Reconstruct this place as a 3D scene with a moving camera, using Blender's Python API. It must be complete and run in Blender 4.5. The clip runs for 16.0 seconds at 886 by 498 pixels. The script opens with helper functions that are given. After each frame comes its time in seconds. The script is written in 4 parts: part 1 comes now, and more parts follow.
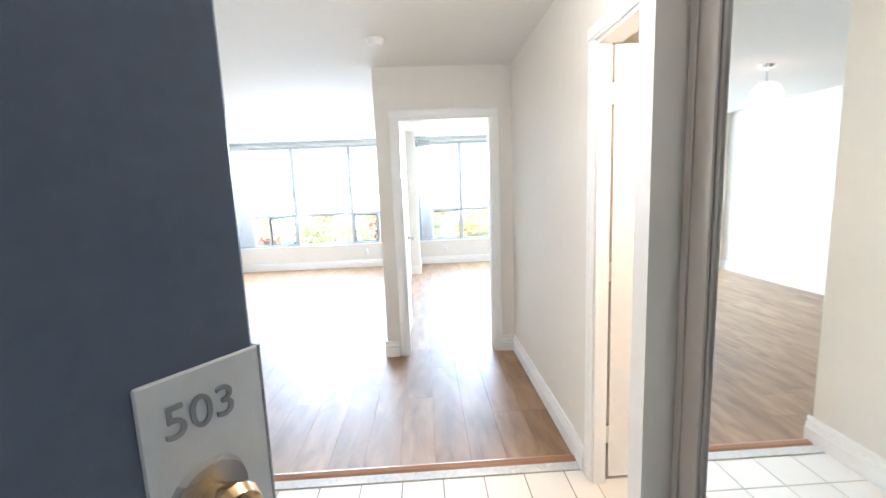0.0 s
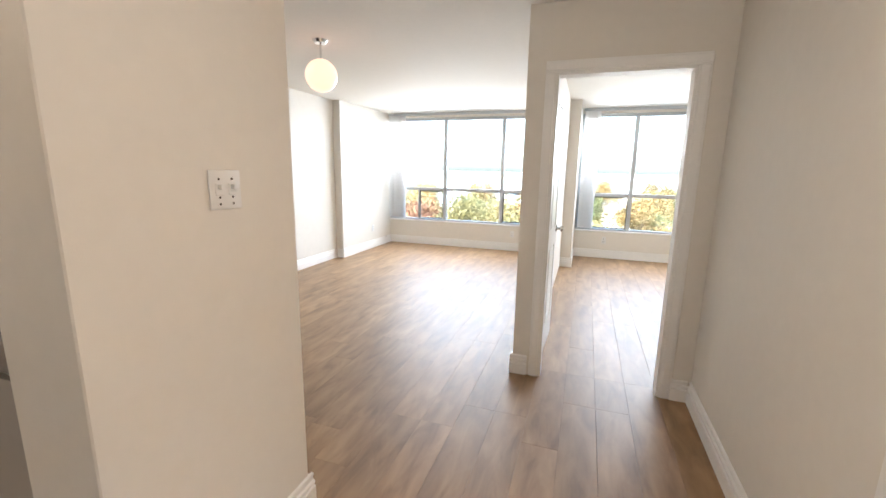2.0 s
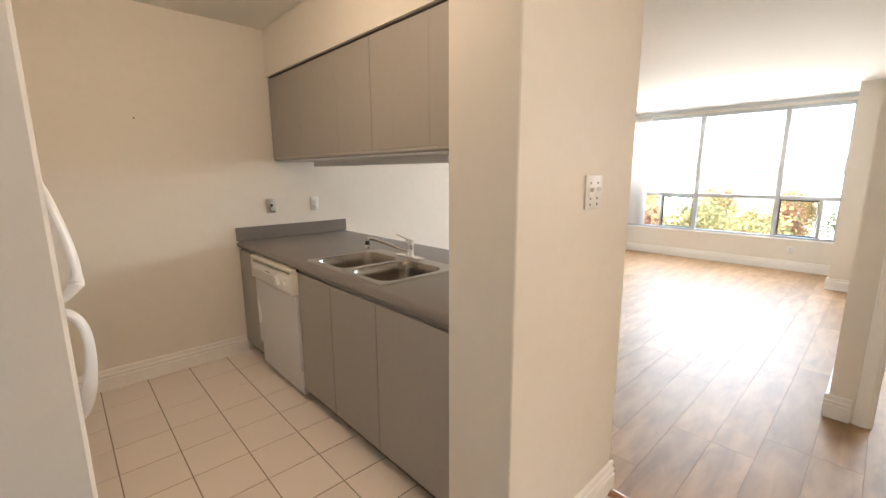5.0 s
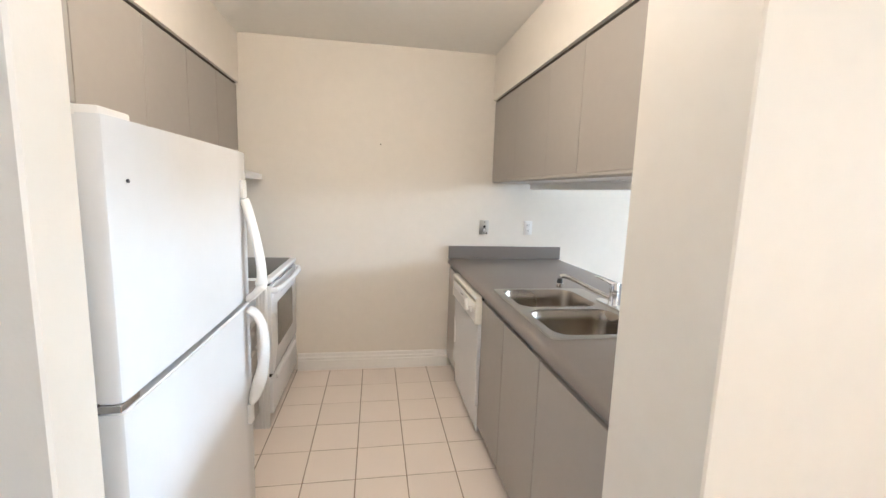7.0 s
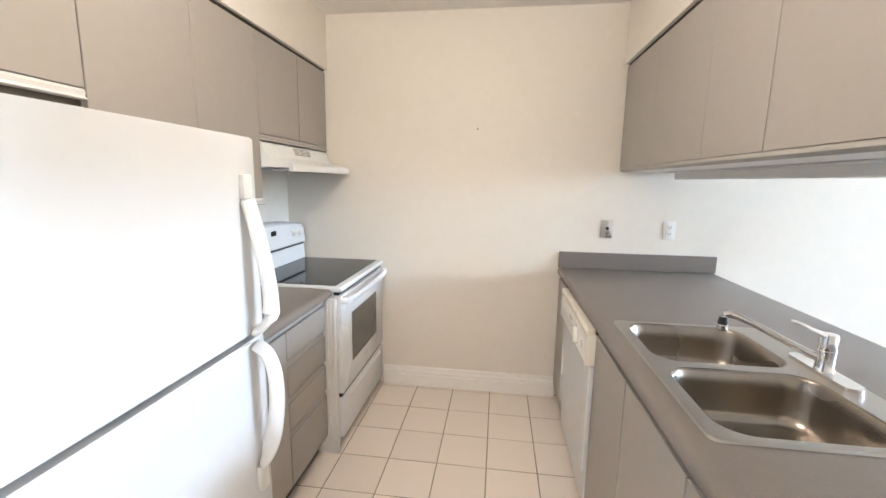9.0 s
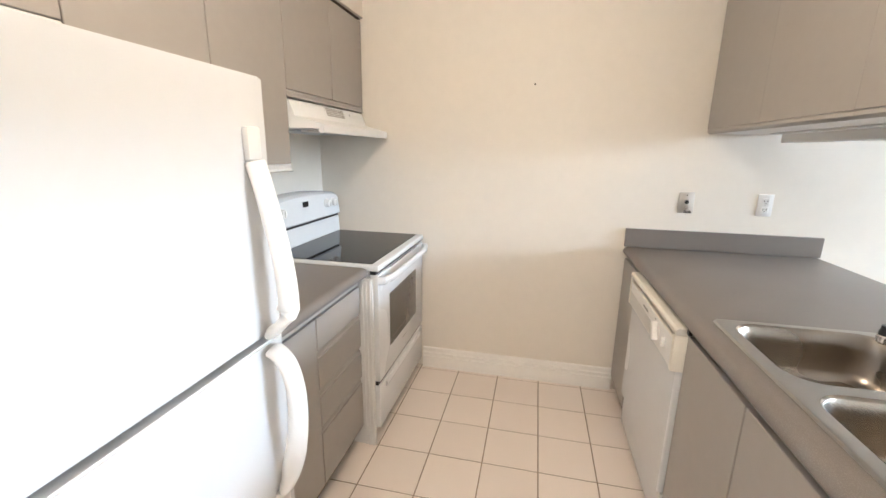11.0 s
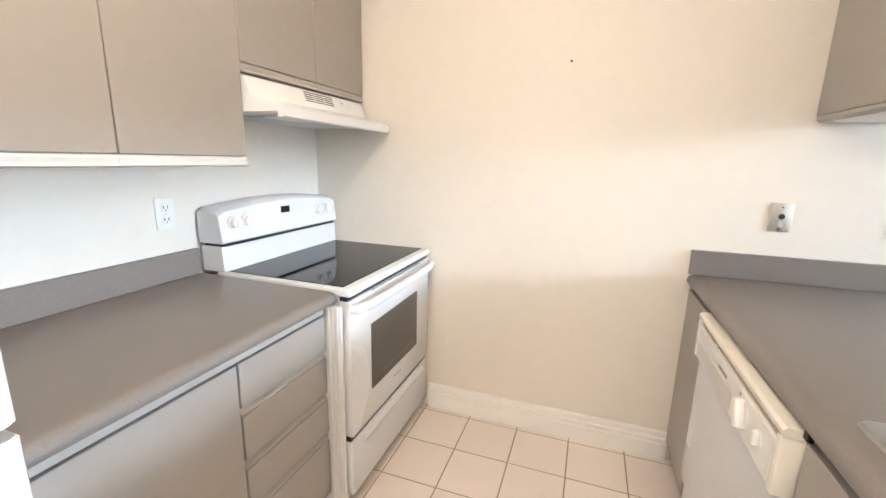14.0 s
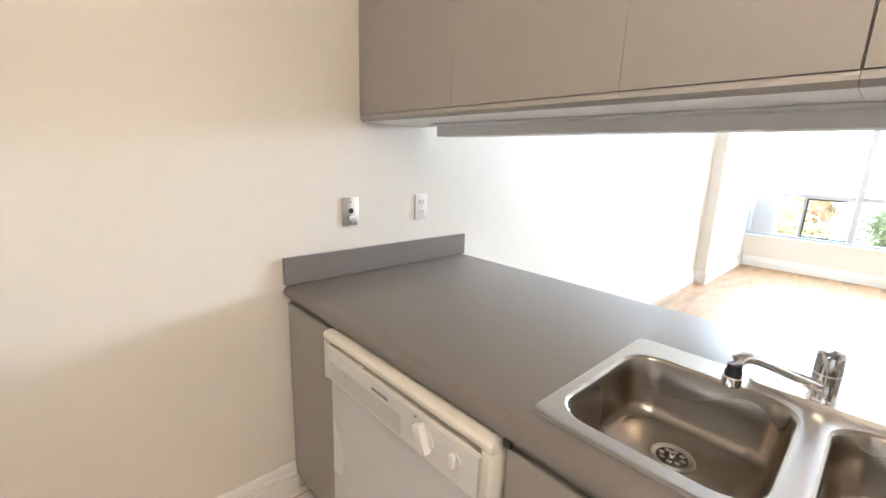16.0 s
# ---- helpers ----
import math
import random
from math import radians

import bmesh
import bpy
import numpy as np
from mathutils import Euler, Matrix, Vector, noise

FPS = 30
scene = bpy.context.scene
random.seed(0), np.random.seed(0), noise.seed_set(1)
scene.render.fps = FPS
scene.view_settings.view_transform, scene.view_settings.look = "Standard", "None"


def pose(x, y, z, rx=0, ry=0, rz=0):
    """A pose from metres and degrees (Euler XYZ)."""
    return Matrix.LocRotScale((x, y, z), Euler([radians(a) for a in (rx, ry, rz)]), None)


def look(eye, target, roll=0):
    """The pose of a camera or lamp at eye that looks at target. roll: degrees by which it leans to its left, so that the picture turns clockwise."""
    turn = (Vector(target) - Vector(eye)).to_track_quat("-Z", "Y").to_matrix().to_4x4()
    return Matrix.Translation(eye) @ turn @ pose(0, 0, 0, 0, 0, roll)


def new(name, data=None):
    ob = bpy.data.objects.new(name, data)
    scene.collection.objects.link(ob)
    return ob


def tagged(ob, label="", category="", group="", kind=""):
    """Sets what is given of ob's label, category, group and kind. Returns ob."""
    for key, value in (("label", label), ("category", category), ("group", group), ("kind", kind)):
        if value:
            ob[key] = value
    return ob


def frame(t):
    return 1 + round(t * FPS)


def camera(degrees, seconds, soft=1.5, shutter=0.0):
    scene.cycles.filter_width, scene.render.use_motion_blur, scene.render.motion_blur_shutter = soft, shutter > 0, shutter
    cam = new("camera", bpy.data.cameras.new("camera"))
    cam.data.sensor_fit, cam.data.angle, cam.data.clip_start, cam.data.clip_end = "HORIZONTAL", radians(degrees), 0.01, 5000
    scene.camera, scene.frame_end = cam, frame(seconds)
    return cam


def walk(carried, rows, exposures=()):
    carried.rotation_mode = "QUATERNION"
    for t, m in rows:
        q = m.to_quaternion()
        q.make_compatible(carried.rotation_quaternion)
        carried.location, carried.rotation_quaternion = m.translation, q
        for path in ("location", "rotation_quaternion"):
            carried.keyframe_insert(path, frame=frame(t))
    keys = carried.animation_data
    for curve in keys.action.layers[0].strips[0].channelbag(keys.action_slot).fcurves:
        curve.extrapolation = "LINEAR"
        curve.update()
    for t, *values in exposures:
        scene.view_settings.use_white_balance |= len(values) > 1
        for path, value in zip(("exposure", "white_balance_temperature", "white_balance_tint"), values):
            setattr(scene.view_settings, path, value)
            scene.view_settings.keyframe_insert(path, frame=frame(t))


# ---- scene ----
# camera and its walk
cam = camera(94.0, 16.0)
PATH = [
    (0, (0.245, -0.023, 1.44), (0.326, 1.955, 1.157), -2.3),
    (0.2, (0.231, 0.074, 1.455), (0.278, 2.048, 1.135), -2.8),
    (0.4, (0.242, 0.152, 1.449), (0.204, 2.118, 1.081), -3.8),
    (0.5, (0.24, 0.189, 1.456), (0.17, 2.151, 1.071), -4.0),
    (1, (0.282, 0.384, 1.441), (-0.039, 2.317, 1.037), 0.2),
    (1.5, (0.291, 0.578, 1.436), (-0.181, 2.489, 1.082), 0.9),
    (2, (0.279, 0.693, 1.434), (-0.355, 2.552, 1.054), 1.0),
    (2.5, (0.282, 0.717, 1.412), (-0.46, 2.528, 1.0), 2.2),
    (3, (0.246, 0.662, 1.421), (-0.361, 2.532, 1.054), 1.2),
    (3.5, (0.061, 0.508, 1.41), (-0.262, 2.432, 0.972), -4.3),
    (4, (-0.027, 0.372, 1.425), (-0.669, 2.223, 1.023), -1.1),
    (4.5, (-0.035, 0.31, 1.428), (-1.179, 1.905, 1.045), -0.6),
    (5, (-0.042, 0.29, 1.429), (-1.48, 1.631, 1.068), -0.2),
    (5.2, (-0.065, 0.306, 1.432), (-1.576, 1.575, 1.105), 0.4),
    (7.3, (-0.244, 0.735, 1.458), (-2.213, 0.917, 1.161), 1.2),
    (7.5, (-0.284, 0.755, 1.463), (-2.257, 0.857, 1.154), 0.7),
    (8, (-0.448, 0.796, 1.464), (-2.427, 0.785, 1.173), 0.6),
    (8.5, (-0.609, 0.829, 1.462), (-2.584, 0.708, 1.17), -0.3),
    (9, (-0.723, 0.877, 1.456), (-2.68, 0.62, 1.133), 0.9),
    (9.2, (-0.759, 0.902, 1.456), (-2.696, 0.535, 1.120), 1.5),
    (11.3, (-1.036, 0.750, 1.412), (-2.934, 0.352, 0.926), 1.0),
    (11.5, (-1.065, 0.741, 1.389), (-2.975, 0.415, 0.893), 1.0),
    (12, (-1.118, 0.737, 1.384), (-3.032, 0.487, 0.86), 0.7),
    (12.5, (-1.219, 0.81, 1.379), (-3.13, 0.461, 0.905), 1.1),
    (13, (-1.333, 0.913, 1.376), (-3.214, 0.356, 0.989), 2.8),
    (13.5, (-1.419, 0.947, 1.365), (-3.248, 0.237, 0.978), 2.9),
    (14, (-1.498, 0.854, 1.365), (-3.344, 0.209, 0.943), 1.3),
    (14.5, (-1.603, 0.699, 1.376), (-3.536, 0.449, 0.926), 0.2),
    (15, (-1.69, 0.668, 1.384), (-3.598, 0.992, 0.88), 2.6),
    (15.5, (-1.838, 0.687, 1.385), (-3.577, 1.561, 0.928), 2.8),
    (16, (-1.978, 0.705, 1.403), (-3.405, 2.038, 0.969), 2.0),
]
walk(cam, [(t, look(eye, target, roll)) for t, eye, target, roll in PATH],
     exposures=[(0.0, 4.75, 5200, 7), (0.5, 4.32, 5500, 9), (1.0, 4.02, 5800, 11), (1.5, 3.9, 6000, 12), (3.5, 3.92, 6200, 12), (4.1, 4.0, 6150, 12), (5.2, 4.14, 6650, 13), (7.3, 4.84, 5400, 8), (9.0, 4.94, 5400, 8), (11.5, 5.0, 5650, 9), (12.5, 5.16, 5600, 9), (14.0, 5.3, 5600, 9), (15.0, 5.26, 5600, 9), (16.0, 4.92, 5650, 9)])

# daylight
world = bpy.data.worlds.new("sky_world")
scene.world = world
world.use_nodes = True
SUN_ELEVATION, SUN_AZIMUTH = 42.0, 205.0
wn = world.node_tree.nodes
sky = wn.new("ShaderNodeTexSky")
sky.sky_type, sky.sun_disc = "NISHITA", False
sky.sun_elevation, sky.sun_rotation = radians(SUN_ELEVATION), radians(SUN_AZIMUTH)
sky.air_density, sky.dust_density, sky.ozone_density = 1.0, 3.0, 1.0
world.node_tree.links.new(sky.outputs[0], wn["Background"].inputs[0])
wn["Background"].inputs[1].default_value = 0.15
sun = new("sun", bpy.data.lights.new("sun", "SUN"))
sun.data.energy, sun.data.angle, sun.data.color = 2.6, radians(0.5), (1.0, 0.95, 0.86)
az, el = radians(SUN_AZIMUTH), radians(SUN_ELEVATION)
sun.matrix_world = look((0, 0, 0), (-math.sin(az) * math.cos(el), -math.cos(az) * math.cos(el), -math.sin(el)))


def lamp(name, kind, place, energy, colour, size=0.1):
    ob = new(name, bpy.data.lights.new(name, kind))
    ob.data.energy, ob.data.color = energy, colour
    if kind == "POINT":
        ob.data.shadow_soft_size = size
    ob.location = place
    return ob


# area lamps stand in for the sky in the upper panes of the two window walls; of the ceiling bulbs, kitchen's and hall's
# are added fill
KITCHEN_W, HALL_W, BATH_W = 1.12, 0.88, 1.6
for nm, x, wide, watts in (("skylight_living", -1.907, 2.83, 9.8), ("skylight_bedroom", 1.545, 2.70, 9.0)):
    a = new(nm, bpy.data.lights.new(nm, "AREA"))
    a.data.shape, a.data.size, a.data.size_y, a.data.energy, a.data.color = "RECTANGLE", wide, 0.86, watts, (0.90, 0.96, 1.0)
    a.data.spread = radians(135)
    a.matrix_world = look((x, 8.235, 1.88), (x, 7.235, 1.40))

# ---------------------------------------------------------------- materials
def mat(name, colour, rough=0.5, metal=0.0, var=0.06, scale=6.0, bump=0.0, bump_scale=80.0, coat=0.0, spread=0.0, spec=0.5, gloss=1.0):
    """A painted or plain surface: colour with variation at two scales, uneven gloss and fine relief."""
    m = bpy.data.materials.new(name)
    m.use_nodes = True
    nt = m.node_tree
    b = nt.nodes["Principled BSDF"]
    b.inputs["Roughness"].default_value, b.inputs["Metallic"].default_value = rough, metal
    b.inputs["Coat Weight"].default_value = coat
    b.inputs["Specular IOR Level"].default_value = spec
    co = nt.nodes.new("ShaderNodeTexCoord")
    big, fine = nt.nodes.new("ShaderNodeTexNoise"), nt.nodes.new("ShaderNodeTexNoise")
    big.inputs["Scale"].default_value, big.inputs["Detail"].default_value = scale * 0.25, 3.0
    fine.inputs["Scale"].default_value, fine.inputs["Detail"].default_value = scale * 6.0, 4.0
    add = nt.nodes.new("ShaderNodeMath")
    add.operation = "ADD"
    where = nt.nodes.new("ShaderNodeNewGeometry").outputs["Position"]
    for n in (big, fine):
        nt.links.new(where, n.inputs["Vector"])
    nt.links.new(big.outputs["Fac"], add.inputs[0])
    nt.links.new(fine.outputs["Fac"], add.inputs[1])
    ramp = nt.nodes.new("ShaderNodeMapRange")
    ramp.inputs["From Min"].default_value, ramp.inputs["From Max"].default_value = 0.6, 1.4
    ramp.inputs["To Min"].default_value, ramp.inputs["To Max"].default_value = 1.0 - var, 1.0 + var
    nt.links.new(add.outputs[0], ramp.inputs["Value"])
    hsv = nt.nodes.new("ShaderNodeHueSaturation")
    hsv.inputs["Color"].default_value = (*colour, 1)
    value = ramp.outputs[0]
    if spread:
        info, mr, mul = nt.nodes.new("ShaderNodeObjectInfo"), nt.nodes.new("ShaderNodeMapRange"), nt.nodes.new("ShaderNodeMath")
        mr.inputs["To Min"].default_value, mr.inputs["To Max"].default_value = 1.0 - spread, 1.0 + spread
        mul.operation = "MULTIPLY"
        nt.links.new(info.outputs["Random"], mr.inputs["Value"])
        nt.links.new(mr.outputs[0], mul.inputs[0])
        nt.links.new(value, mul.inputs[1])
        value = mul.outputs[0]
    nt.links.new(value, hsv.inputs["Value"])
    nt.links.new(hsv.outputs[0], b.inputs["Base Color"])
    rr = nt.nodes.new("ShaderNodeMapRange")
    rr.inputs["From Min"].default_value, rr.inputs["From Max"].default_value = 0.3, 0.7
    rr.inputs["To Min"].default_value, rr.inputs["To Max"].default_value = max(rough - 0.05 * gloss, 0.02), min(rough + 0.06 * gloss, 1)
    nt.links.new(big.outputs["Fac"], rr.inputs["Value"])
    nt.links.new(rr.outputs[0], b.inputs["Roughness"])
    if bump:
        n, bp = nt.nodes.new("ShaderNodeTexNoise"), nt.nodes.new("ShaderNodeBump")
        n.inputs["Scale"].default_value, n.inputs["Detail"].default_value = bump_scale, 4.0
        bp.inputs["Strength"].default_value, bp.inputs["Distance"].default_value = bump, 0.004
        nt.links.new(co.outputs["Object"], n.inputs["Vector"])
        nt.links.new(n.outputs["Fac"], bp.inputs["Height"])
        nt.links.new(bp.outputs[0], b.inputs["Normal"])
    return m


def wood_floor(name):
    """Oak-look laminate: streaks and knots along the plank, tone that differs from plank to plank."""
    m = bpy.data.materials.new(name)
    m.use_nodes = True
    nt = m.node_tree
    b = nt.nodes["Principled BSDF"]
    co, info = nt.nodes.new("ShaderNodeTexCoord"), nt.nodes.new("ShaderNodeObjectInfo")
    shift, scl = nt.nodes.new("ShaderNodeVectorMath"), nt.nodes.new("ShaderNodeMapping")
    cmb = nt.nodes.new("ShaderNodeCombineXYZ")
    mul = nt.nodes.new("ShaderNodeMath")
    mul.operation, mul.inputs[1].default_value = "MULTIPLY", 37.0
    nt.links.new(info.outputs["Random"], mul.inputs[0])
    nt.links.new(mul.outputs[0], cmb.inputs[0])
    nt.links.new(mul.outputs[0], cmb.inputs[1])
    shift.operation = "ADD"
    nt.links.new(co.outputs["Object"], shift.inputs[0])
    nt.links.new(cmb.outputs[0], shift.inputs[1])
    scl.inputs["Scale"].default_value = (6.0, 1.5, 1.0)
    nt.links.new(shift.outputs[0], scl.inputs["Vector"])
    streak, blot = nt.nodes.new("ShaderNodeTexNoise"), nt.nodes.new("ShaderNodeTexNoise")
    streak.inputs["Scale"].default_value, streak.inputs["Detail"].default_value, streak.inputs["Distortion"].default_value = 2.2, 8.0, 0.6
    blot.inputs["Scale"].default_value, blot.inputs["Detail"].default_value = 1.3, 6.0
    nt.links.new(scl.outputs[0], streak.inputs["Vector"])
    nt.links.new(scl.outputs[0], blot.inputs["Vector"])
    ramp = nt.nodes.new("ShaderNodeValToRGB")
    cr = ramp.color_ramp
    cr.elements[0].position, cr.elements[0].color = 0.27, (0.15, 0.086, 0.043, 1)
    cr.elements[1].position, cr.elements[1].color = 0.73, (0.45, 0.295, 0.16, 1)
    mid = cr.elements.new(0.5)
    mid.color = (0.31, 0.19, 0.10, 1)
    mix = nt.nodes.new("ShaderNodeMix")
    mix.data_type = "FLOAT"
    mix.inputs["Factor"].default_value = 0.45
    nt.links.new(streak.outputs["Fac"], mix.inputs["A"])
    nt.links.new(blot.outputs["Fac"], mix.inputs["B"])
    nt.links.new(mix.outputs["Result"], ramp.inputs["Fac"])
    hsv, mr = nt.nodes.new("ShaderNodeHueSaturation"), nt.nodes.new("ShaderNodeMapRange")
    mr.inputs["To Min"].default_value, mr.inputs["To Max"].default_value = 0.88, 1.10
    nt.links.new(info.outputs["Random"], mr.inputs["Value"])
    nt.links.new(mr.outputs[0], hsv.inputs["Value"])
    nt.links.new(ramp.outputs[0], hsv.inputs["Color"])
    nt.links.new(hsv.outputs[0], b.inputs["Base Color"])
    rr = nt.nodes.new("ShaderNodeMapRange")
    rr.inputs["To Min"].default_value, rr.inputs["To Max"].default_value = 0.42, 0.54
    nt.links.new(streak.outputs["Fac"], rr.inputs["Value"])
    nt.links.new(rr.outputs[0], b.inputs["Roughness"])
    bp = nt.nodes.new("ShaderNodeBump")
    b.inputs["Specular IOR Level"].default_value = 0.4
    bp.inputs["Strength"].default_value, bp.inputs["Distance"].default_value = 0.06, 0.002
    nt.links.new(streak.outputs["Fac"], bp.inputs["Height"])
    nt.links.new(bp.outputs[0], b.inputs["Normal"])
    return m


def speckled(name, a, c, rough, scale):
    """Laminate worktop with a fine speckle."""
    m = mat(name, a, rough, var=0.05, scale=5, bump=0.015, bump_scale=300)
    nt = m.node_tree
    b = nt.nodes["Principled BSDF"]
    old = b.inputs["Base Color"].links[0].from_socket
    co, n = nt.nodes.new("ShaderNodeTexCoord"), nt.nodes.new("ShaderNodeTexNoise")
    n.inputs["Scale"].default_value, n.inputs["Detail"].default_value = scale, 2.0
    nt.links.new(co.outputs["Object"], n.inputs["Vector"])
    rp = nt.nodes.new("ShaderNodeMapRange")
    rp.inputs["From Min"].default_value, rp.inputs["From Max"].default_value = 0.50, 0.66
    nt.links.new(n.outputs["Fac"], rp.inputs["Value"])
    mx = nt.nodes.new("ShaderNodeMix")
    mx.data_type = "RGBA"
    nt.links.new(rp.outputs[0], mx.inputs["Factor"])
    nt.links.new(old, mx.inputs["A"])
    mx.inputs["B"].default_value = (*c, 1)
    nt.links.new(mx.outputs["Result"], b.inputs["Base Color"])
    return m


def brushed(name, colour, rough, stretch):
    """Stainless steel, brushed along one axis."""
    m = mat(name, colour, rough, 1.0, var=0.05, scale=4)
    nt = m.node_tree
    b = nt.nodes["Principled BSDF"]
    co, mp, n, bp = nt.nodes.new("ShaderNodeTexCoord"), nt.nodes.new("ShaderNodeMapping"), nt.nodes.new("ShaderNodeTexNoise"), nt.nodes.new("ShaderNodeBump")
    mp.inputs["Scale"].default_value = stretch
    n.inputs["Scale"].default_value, n.inputs["Detail"].default_value = 20.0, 3.0
    bp.inputs["Strength"].default_value, bp.inputs["Distance"].default_value = 0.035, 0.0008
    nt.links.new(co.outputs["Object"], mp.inputs["Vector"])
    nt.links.new(mp.outputs[0], n.inputs["Vector"])
    nt.links.new(n.outputs["Fac"], bp.inputs["Height"])
    nt.links.new(bp.outputs[0], b.inputs["Normal"])
    return m


def glow(name, colour, strength):
    m = bpy.data.materials.new(name)
    m.use_nodes = True
    b = m.node_tree.nodes["Principled BSDF"]
    b.inputs["Base Color"].default_value = (0.75, 0.60, 0.48, 1)
    b.inputs["Roughness"].default_value = 0.25
    b.inputs["Emission Color"].default_value, b.inputs["Emission Strength"].default_value = (*colour, 1), strength
    return m


def clear_glass(name):
    m = bpy.data.materials.new(name)
    m.use_nodes = True
    nt = m.node_tree
    nt.nodes.remove(nt.nodes["Principled BSDF"])
    t, g, mx = nt.nodes.new("ShaderNodeBsdfTransparent"), nt.nodes.new("ShaderNodeBsdfGlossy"), nt.nodes.new("ShaderNodeMixShader")
    t.inputs[0].default_value = (0.76, 0.80, 0.80, 1)
    g.inputs["Roughness"].default_value = 0.02
    fr = nt.nodes.new("ShaderNodeFresnel")
    fr.inputs["IOR"].default_value = 1.45
    nt.links.new(fr.outputs[0], mx.inputs[0])
    nt.links.new(t.outputs[0], mx.inputs[1])
    nt.links.new(g.outputs[0], mx.inputs[2])
    nt.links.new(mx.outputs[0], nt.nodes["Material Output"].inputs["Surface"])
    return m


WALL = mat("cream_wall_paint", (0.78, 0.735, 0.665), 0.55, var=0.025, scale=3, bump=0.06, bump_scale=140)
CEIL = mat("ceiling_paint", (0.82, 0.80, 0.75), 0.8, var=0.02, scale=4, bump=0.35, bump_scale=120)
TRIM = mat("white_trim_paint", (0.88, 0.86, 0.83), 0.32, var=0.025, scale=5)
DOORW = mat("white_door_paint", (0.82, 0.80, 0.77), 0.35, var=0.03, scale=5)
NAVY = mat("navy_door_paint", (0.11, 0.128, 0.172), 0.38, var=0.1, scale=12, bump=0.06, bump_scale=300)
CAB = mat("grey_cabinet_laminate", (0.36, 0.335, 0.305), 0.42, var=0.03, scale=4, bump=0.02, bump_scale=300)
CABEDGE = mat("grey_cabinet_edge", (0.42, 0.40, 0.37), 0.5, var=0.04)
RAIL = mat("pale_grey_finger_rail", (0.70, 0.70, 0.69), 0.42, var=0.03)
# one dark brown for small dark parts and for shade painted into gaps
CABDARK = mat("dark_parts_and_gap_shade", (0.10, 0.085, 0.07), 0.7, var=0.08)
TOP = speckled("grey_speckled_laminate", (0.188, 0.167, 0.153), (0.228, 0.207, 0.192), 0.36, 520)
ENAMEL = mat("white_enamel", (0.72, 0.73, 0.745), 0.22, var=0.015, scale=4, bump=0.03, bump_scale=220)
ALMOND = mat("almond_plastic", (0.80, 0.765, 0.68), 0.38, var=0.03)
# almond plastic darkened for the shade inside the dishwasher's handle slot
SLOTSHADE = mat("shaded_almond_slot", (0.36, 0.31, 0.24), 0.6, var=0.05)
BAND = mat("pale_grey_band", (0.64, 0.63, 0.60), 0.35, var=0.03)
WHITEPL = mat("white_plastic", (0.80, 0.79, 0.77), 0.35, var=0.02)
GASKET = mat("grey_brown_gasket", (0.26, 0.23, 0.20), 0.6, var=0.06)
GREYPL = mat("pale_grey_gasket", (0.52, 0.55, 0.57), 0.5, var=0.05)
HOODM = mat("cream_hood_enamel", (0.84, 0.86, 0.87), 0.3, var=0.015)
BLACK = mat("black_plastic", (0.015, 0.015, 0.016), 0.35, var=0.1)
BLACKGLASS = mat("black_ceramic_glass", (0.012, 0.012, 0.013), 0.05, var=0.05, spec=0.22)
OVENGLASS = mat("tinted_oven_glass", (0.10, 0.09, 0.078), 0.12, var=0.05, spec=0.35)
STEEL = brushed("brushed_steel", (0.37, 0.335, 0.295), 0.28, (1.0, 30.0, 1.0))
RIMSTEEL = mat("polished_steel_rim", (0.46, 0.44, 0.41), 0.36, 1.0, var=0.03)
CHROME = mat("chrome", (0.80, 0.80, 0.80), 0.08, 1.0, var=0.02)
PLATE = mat("satin_steel_plate", (0.62, 0.60, 0.57), 0.30, 0.8, var=0.05, scale=20)
NUMPLATE = mat("satin_number_plate", (0.74, 0.73, 0.71), 0.35, 0.2, var=0.05, scale=20)
BRASS = mat("brass", (0.72, 0.50, 0.26), 0.2, 1.0, var=0.05)
ALU = mat("bronze_aluminium", (0.37, 0.34, 0.31), 0.36, 0.25, var=0.06)
WINFRAME = mat("white_window_frame", (0.50, 0.52, 0.54), 0.4, var=0.03)
BLIND = mat("blue_white_vinyl_blind", (0.84, 0.84, 0.83), 0.5, var=0.03)
_nt = BLIND.node_tree
_tl, _mx = _nt.nodes.new("ShaderNodeBsdfTranslucent"), _nt.nodes.new("ShaderNodeMixShader")
_tl.inputs[0].default_value, _mx.inputs[0].default_value = (0.92, 0.91, 0.90, 1), 0.75
_nt.links.new(_nt.nodes["Principled BSDF"].outputs[0], _mx.inputs[1])
_nt.links.new(_tl.outputs[0], _mx.inputs[2])
_nt.links.new(_mx.outputs[0], _nt.nodes["Material Output"].inputs["Surface"])
TILEK = mat("beige_ceramic_tile", (0.82, 0.74, 0.672), 0.34, var=0.012, scale=30, spread=0.025, gloss=0.1)
TILEH = mat("pale_ceramic_tile", (0.80, 0.76, 0.70), 0.3, var=0.012, scale=30, spread=0.025, gloss=0.1)
GROUT = mat("brown_grout", (0.33, 0.265, 0.20), 0.85, var=0.15, scale=30)
SUBFLOOR = mat("dark_joint", (0.06, 0.04, 0.025), 0.8, var=0.1)
MARBLE = mat("grey_white_marble", (0.62, 0.61, 0.59), 0.25, var=0.22, scale=9)
OAKSTRIP = mat("oak_reducer", (0.36, 0.19, 0.10), 0.35, var=0.12, scale=18)
LAMINATE = wood_floor("oak_laminate")
GLASS = clear_glass("window_glass")
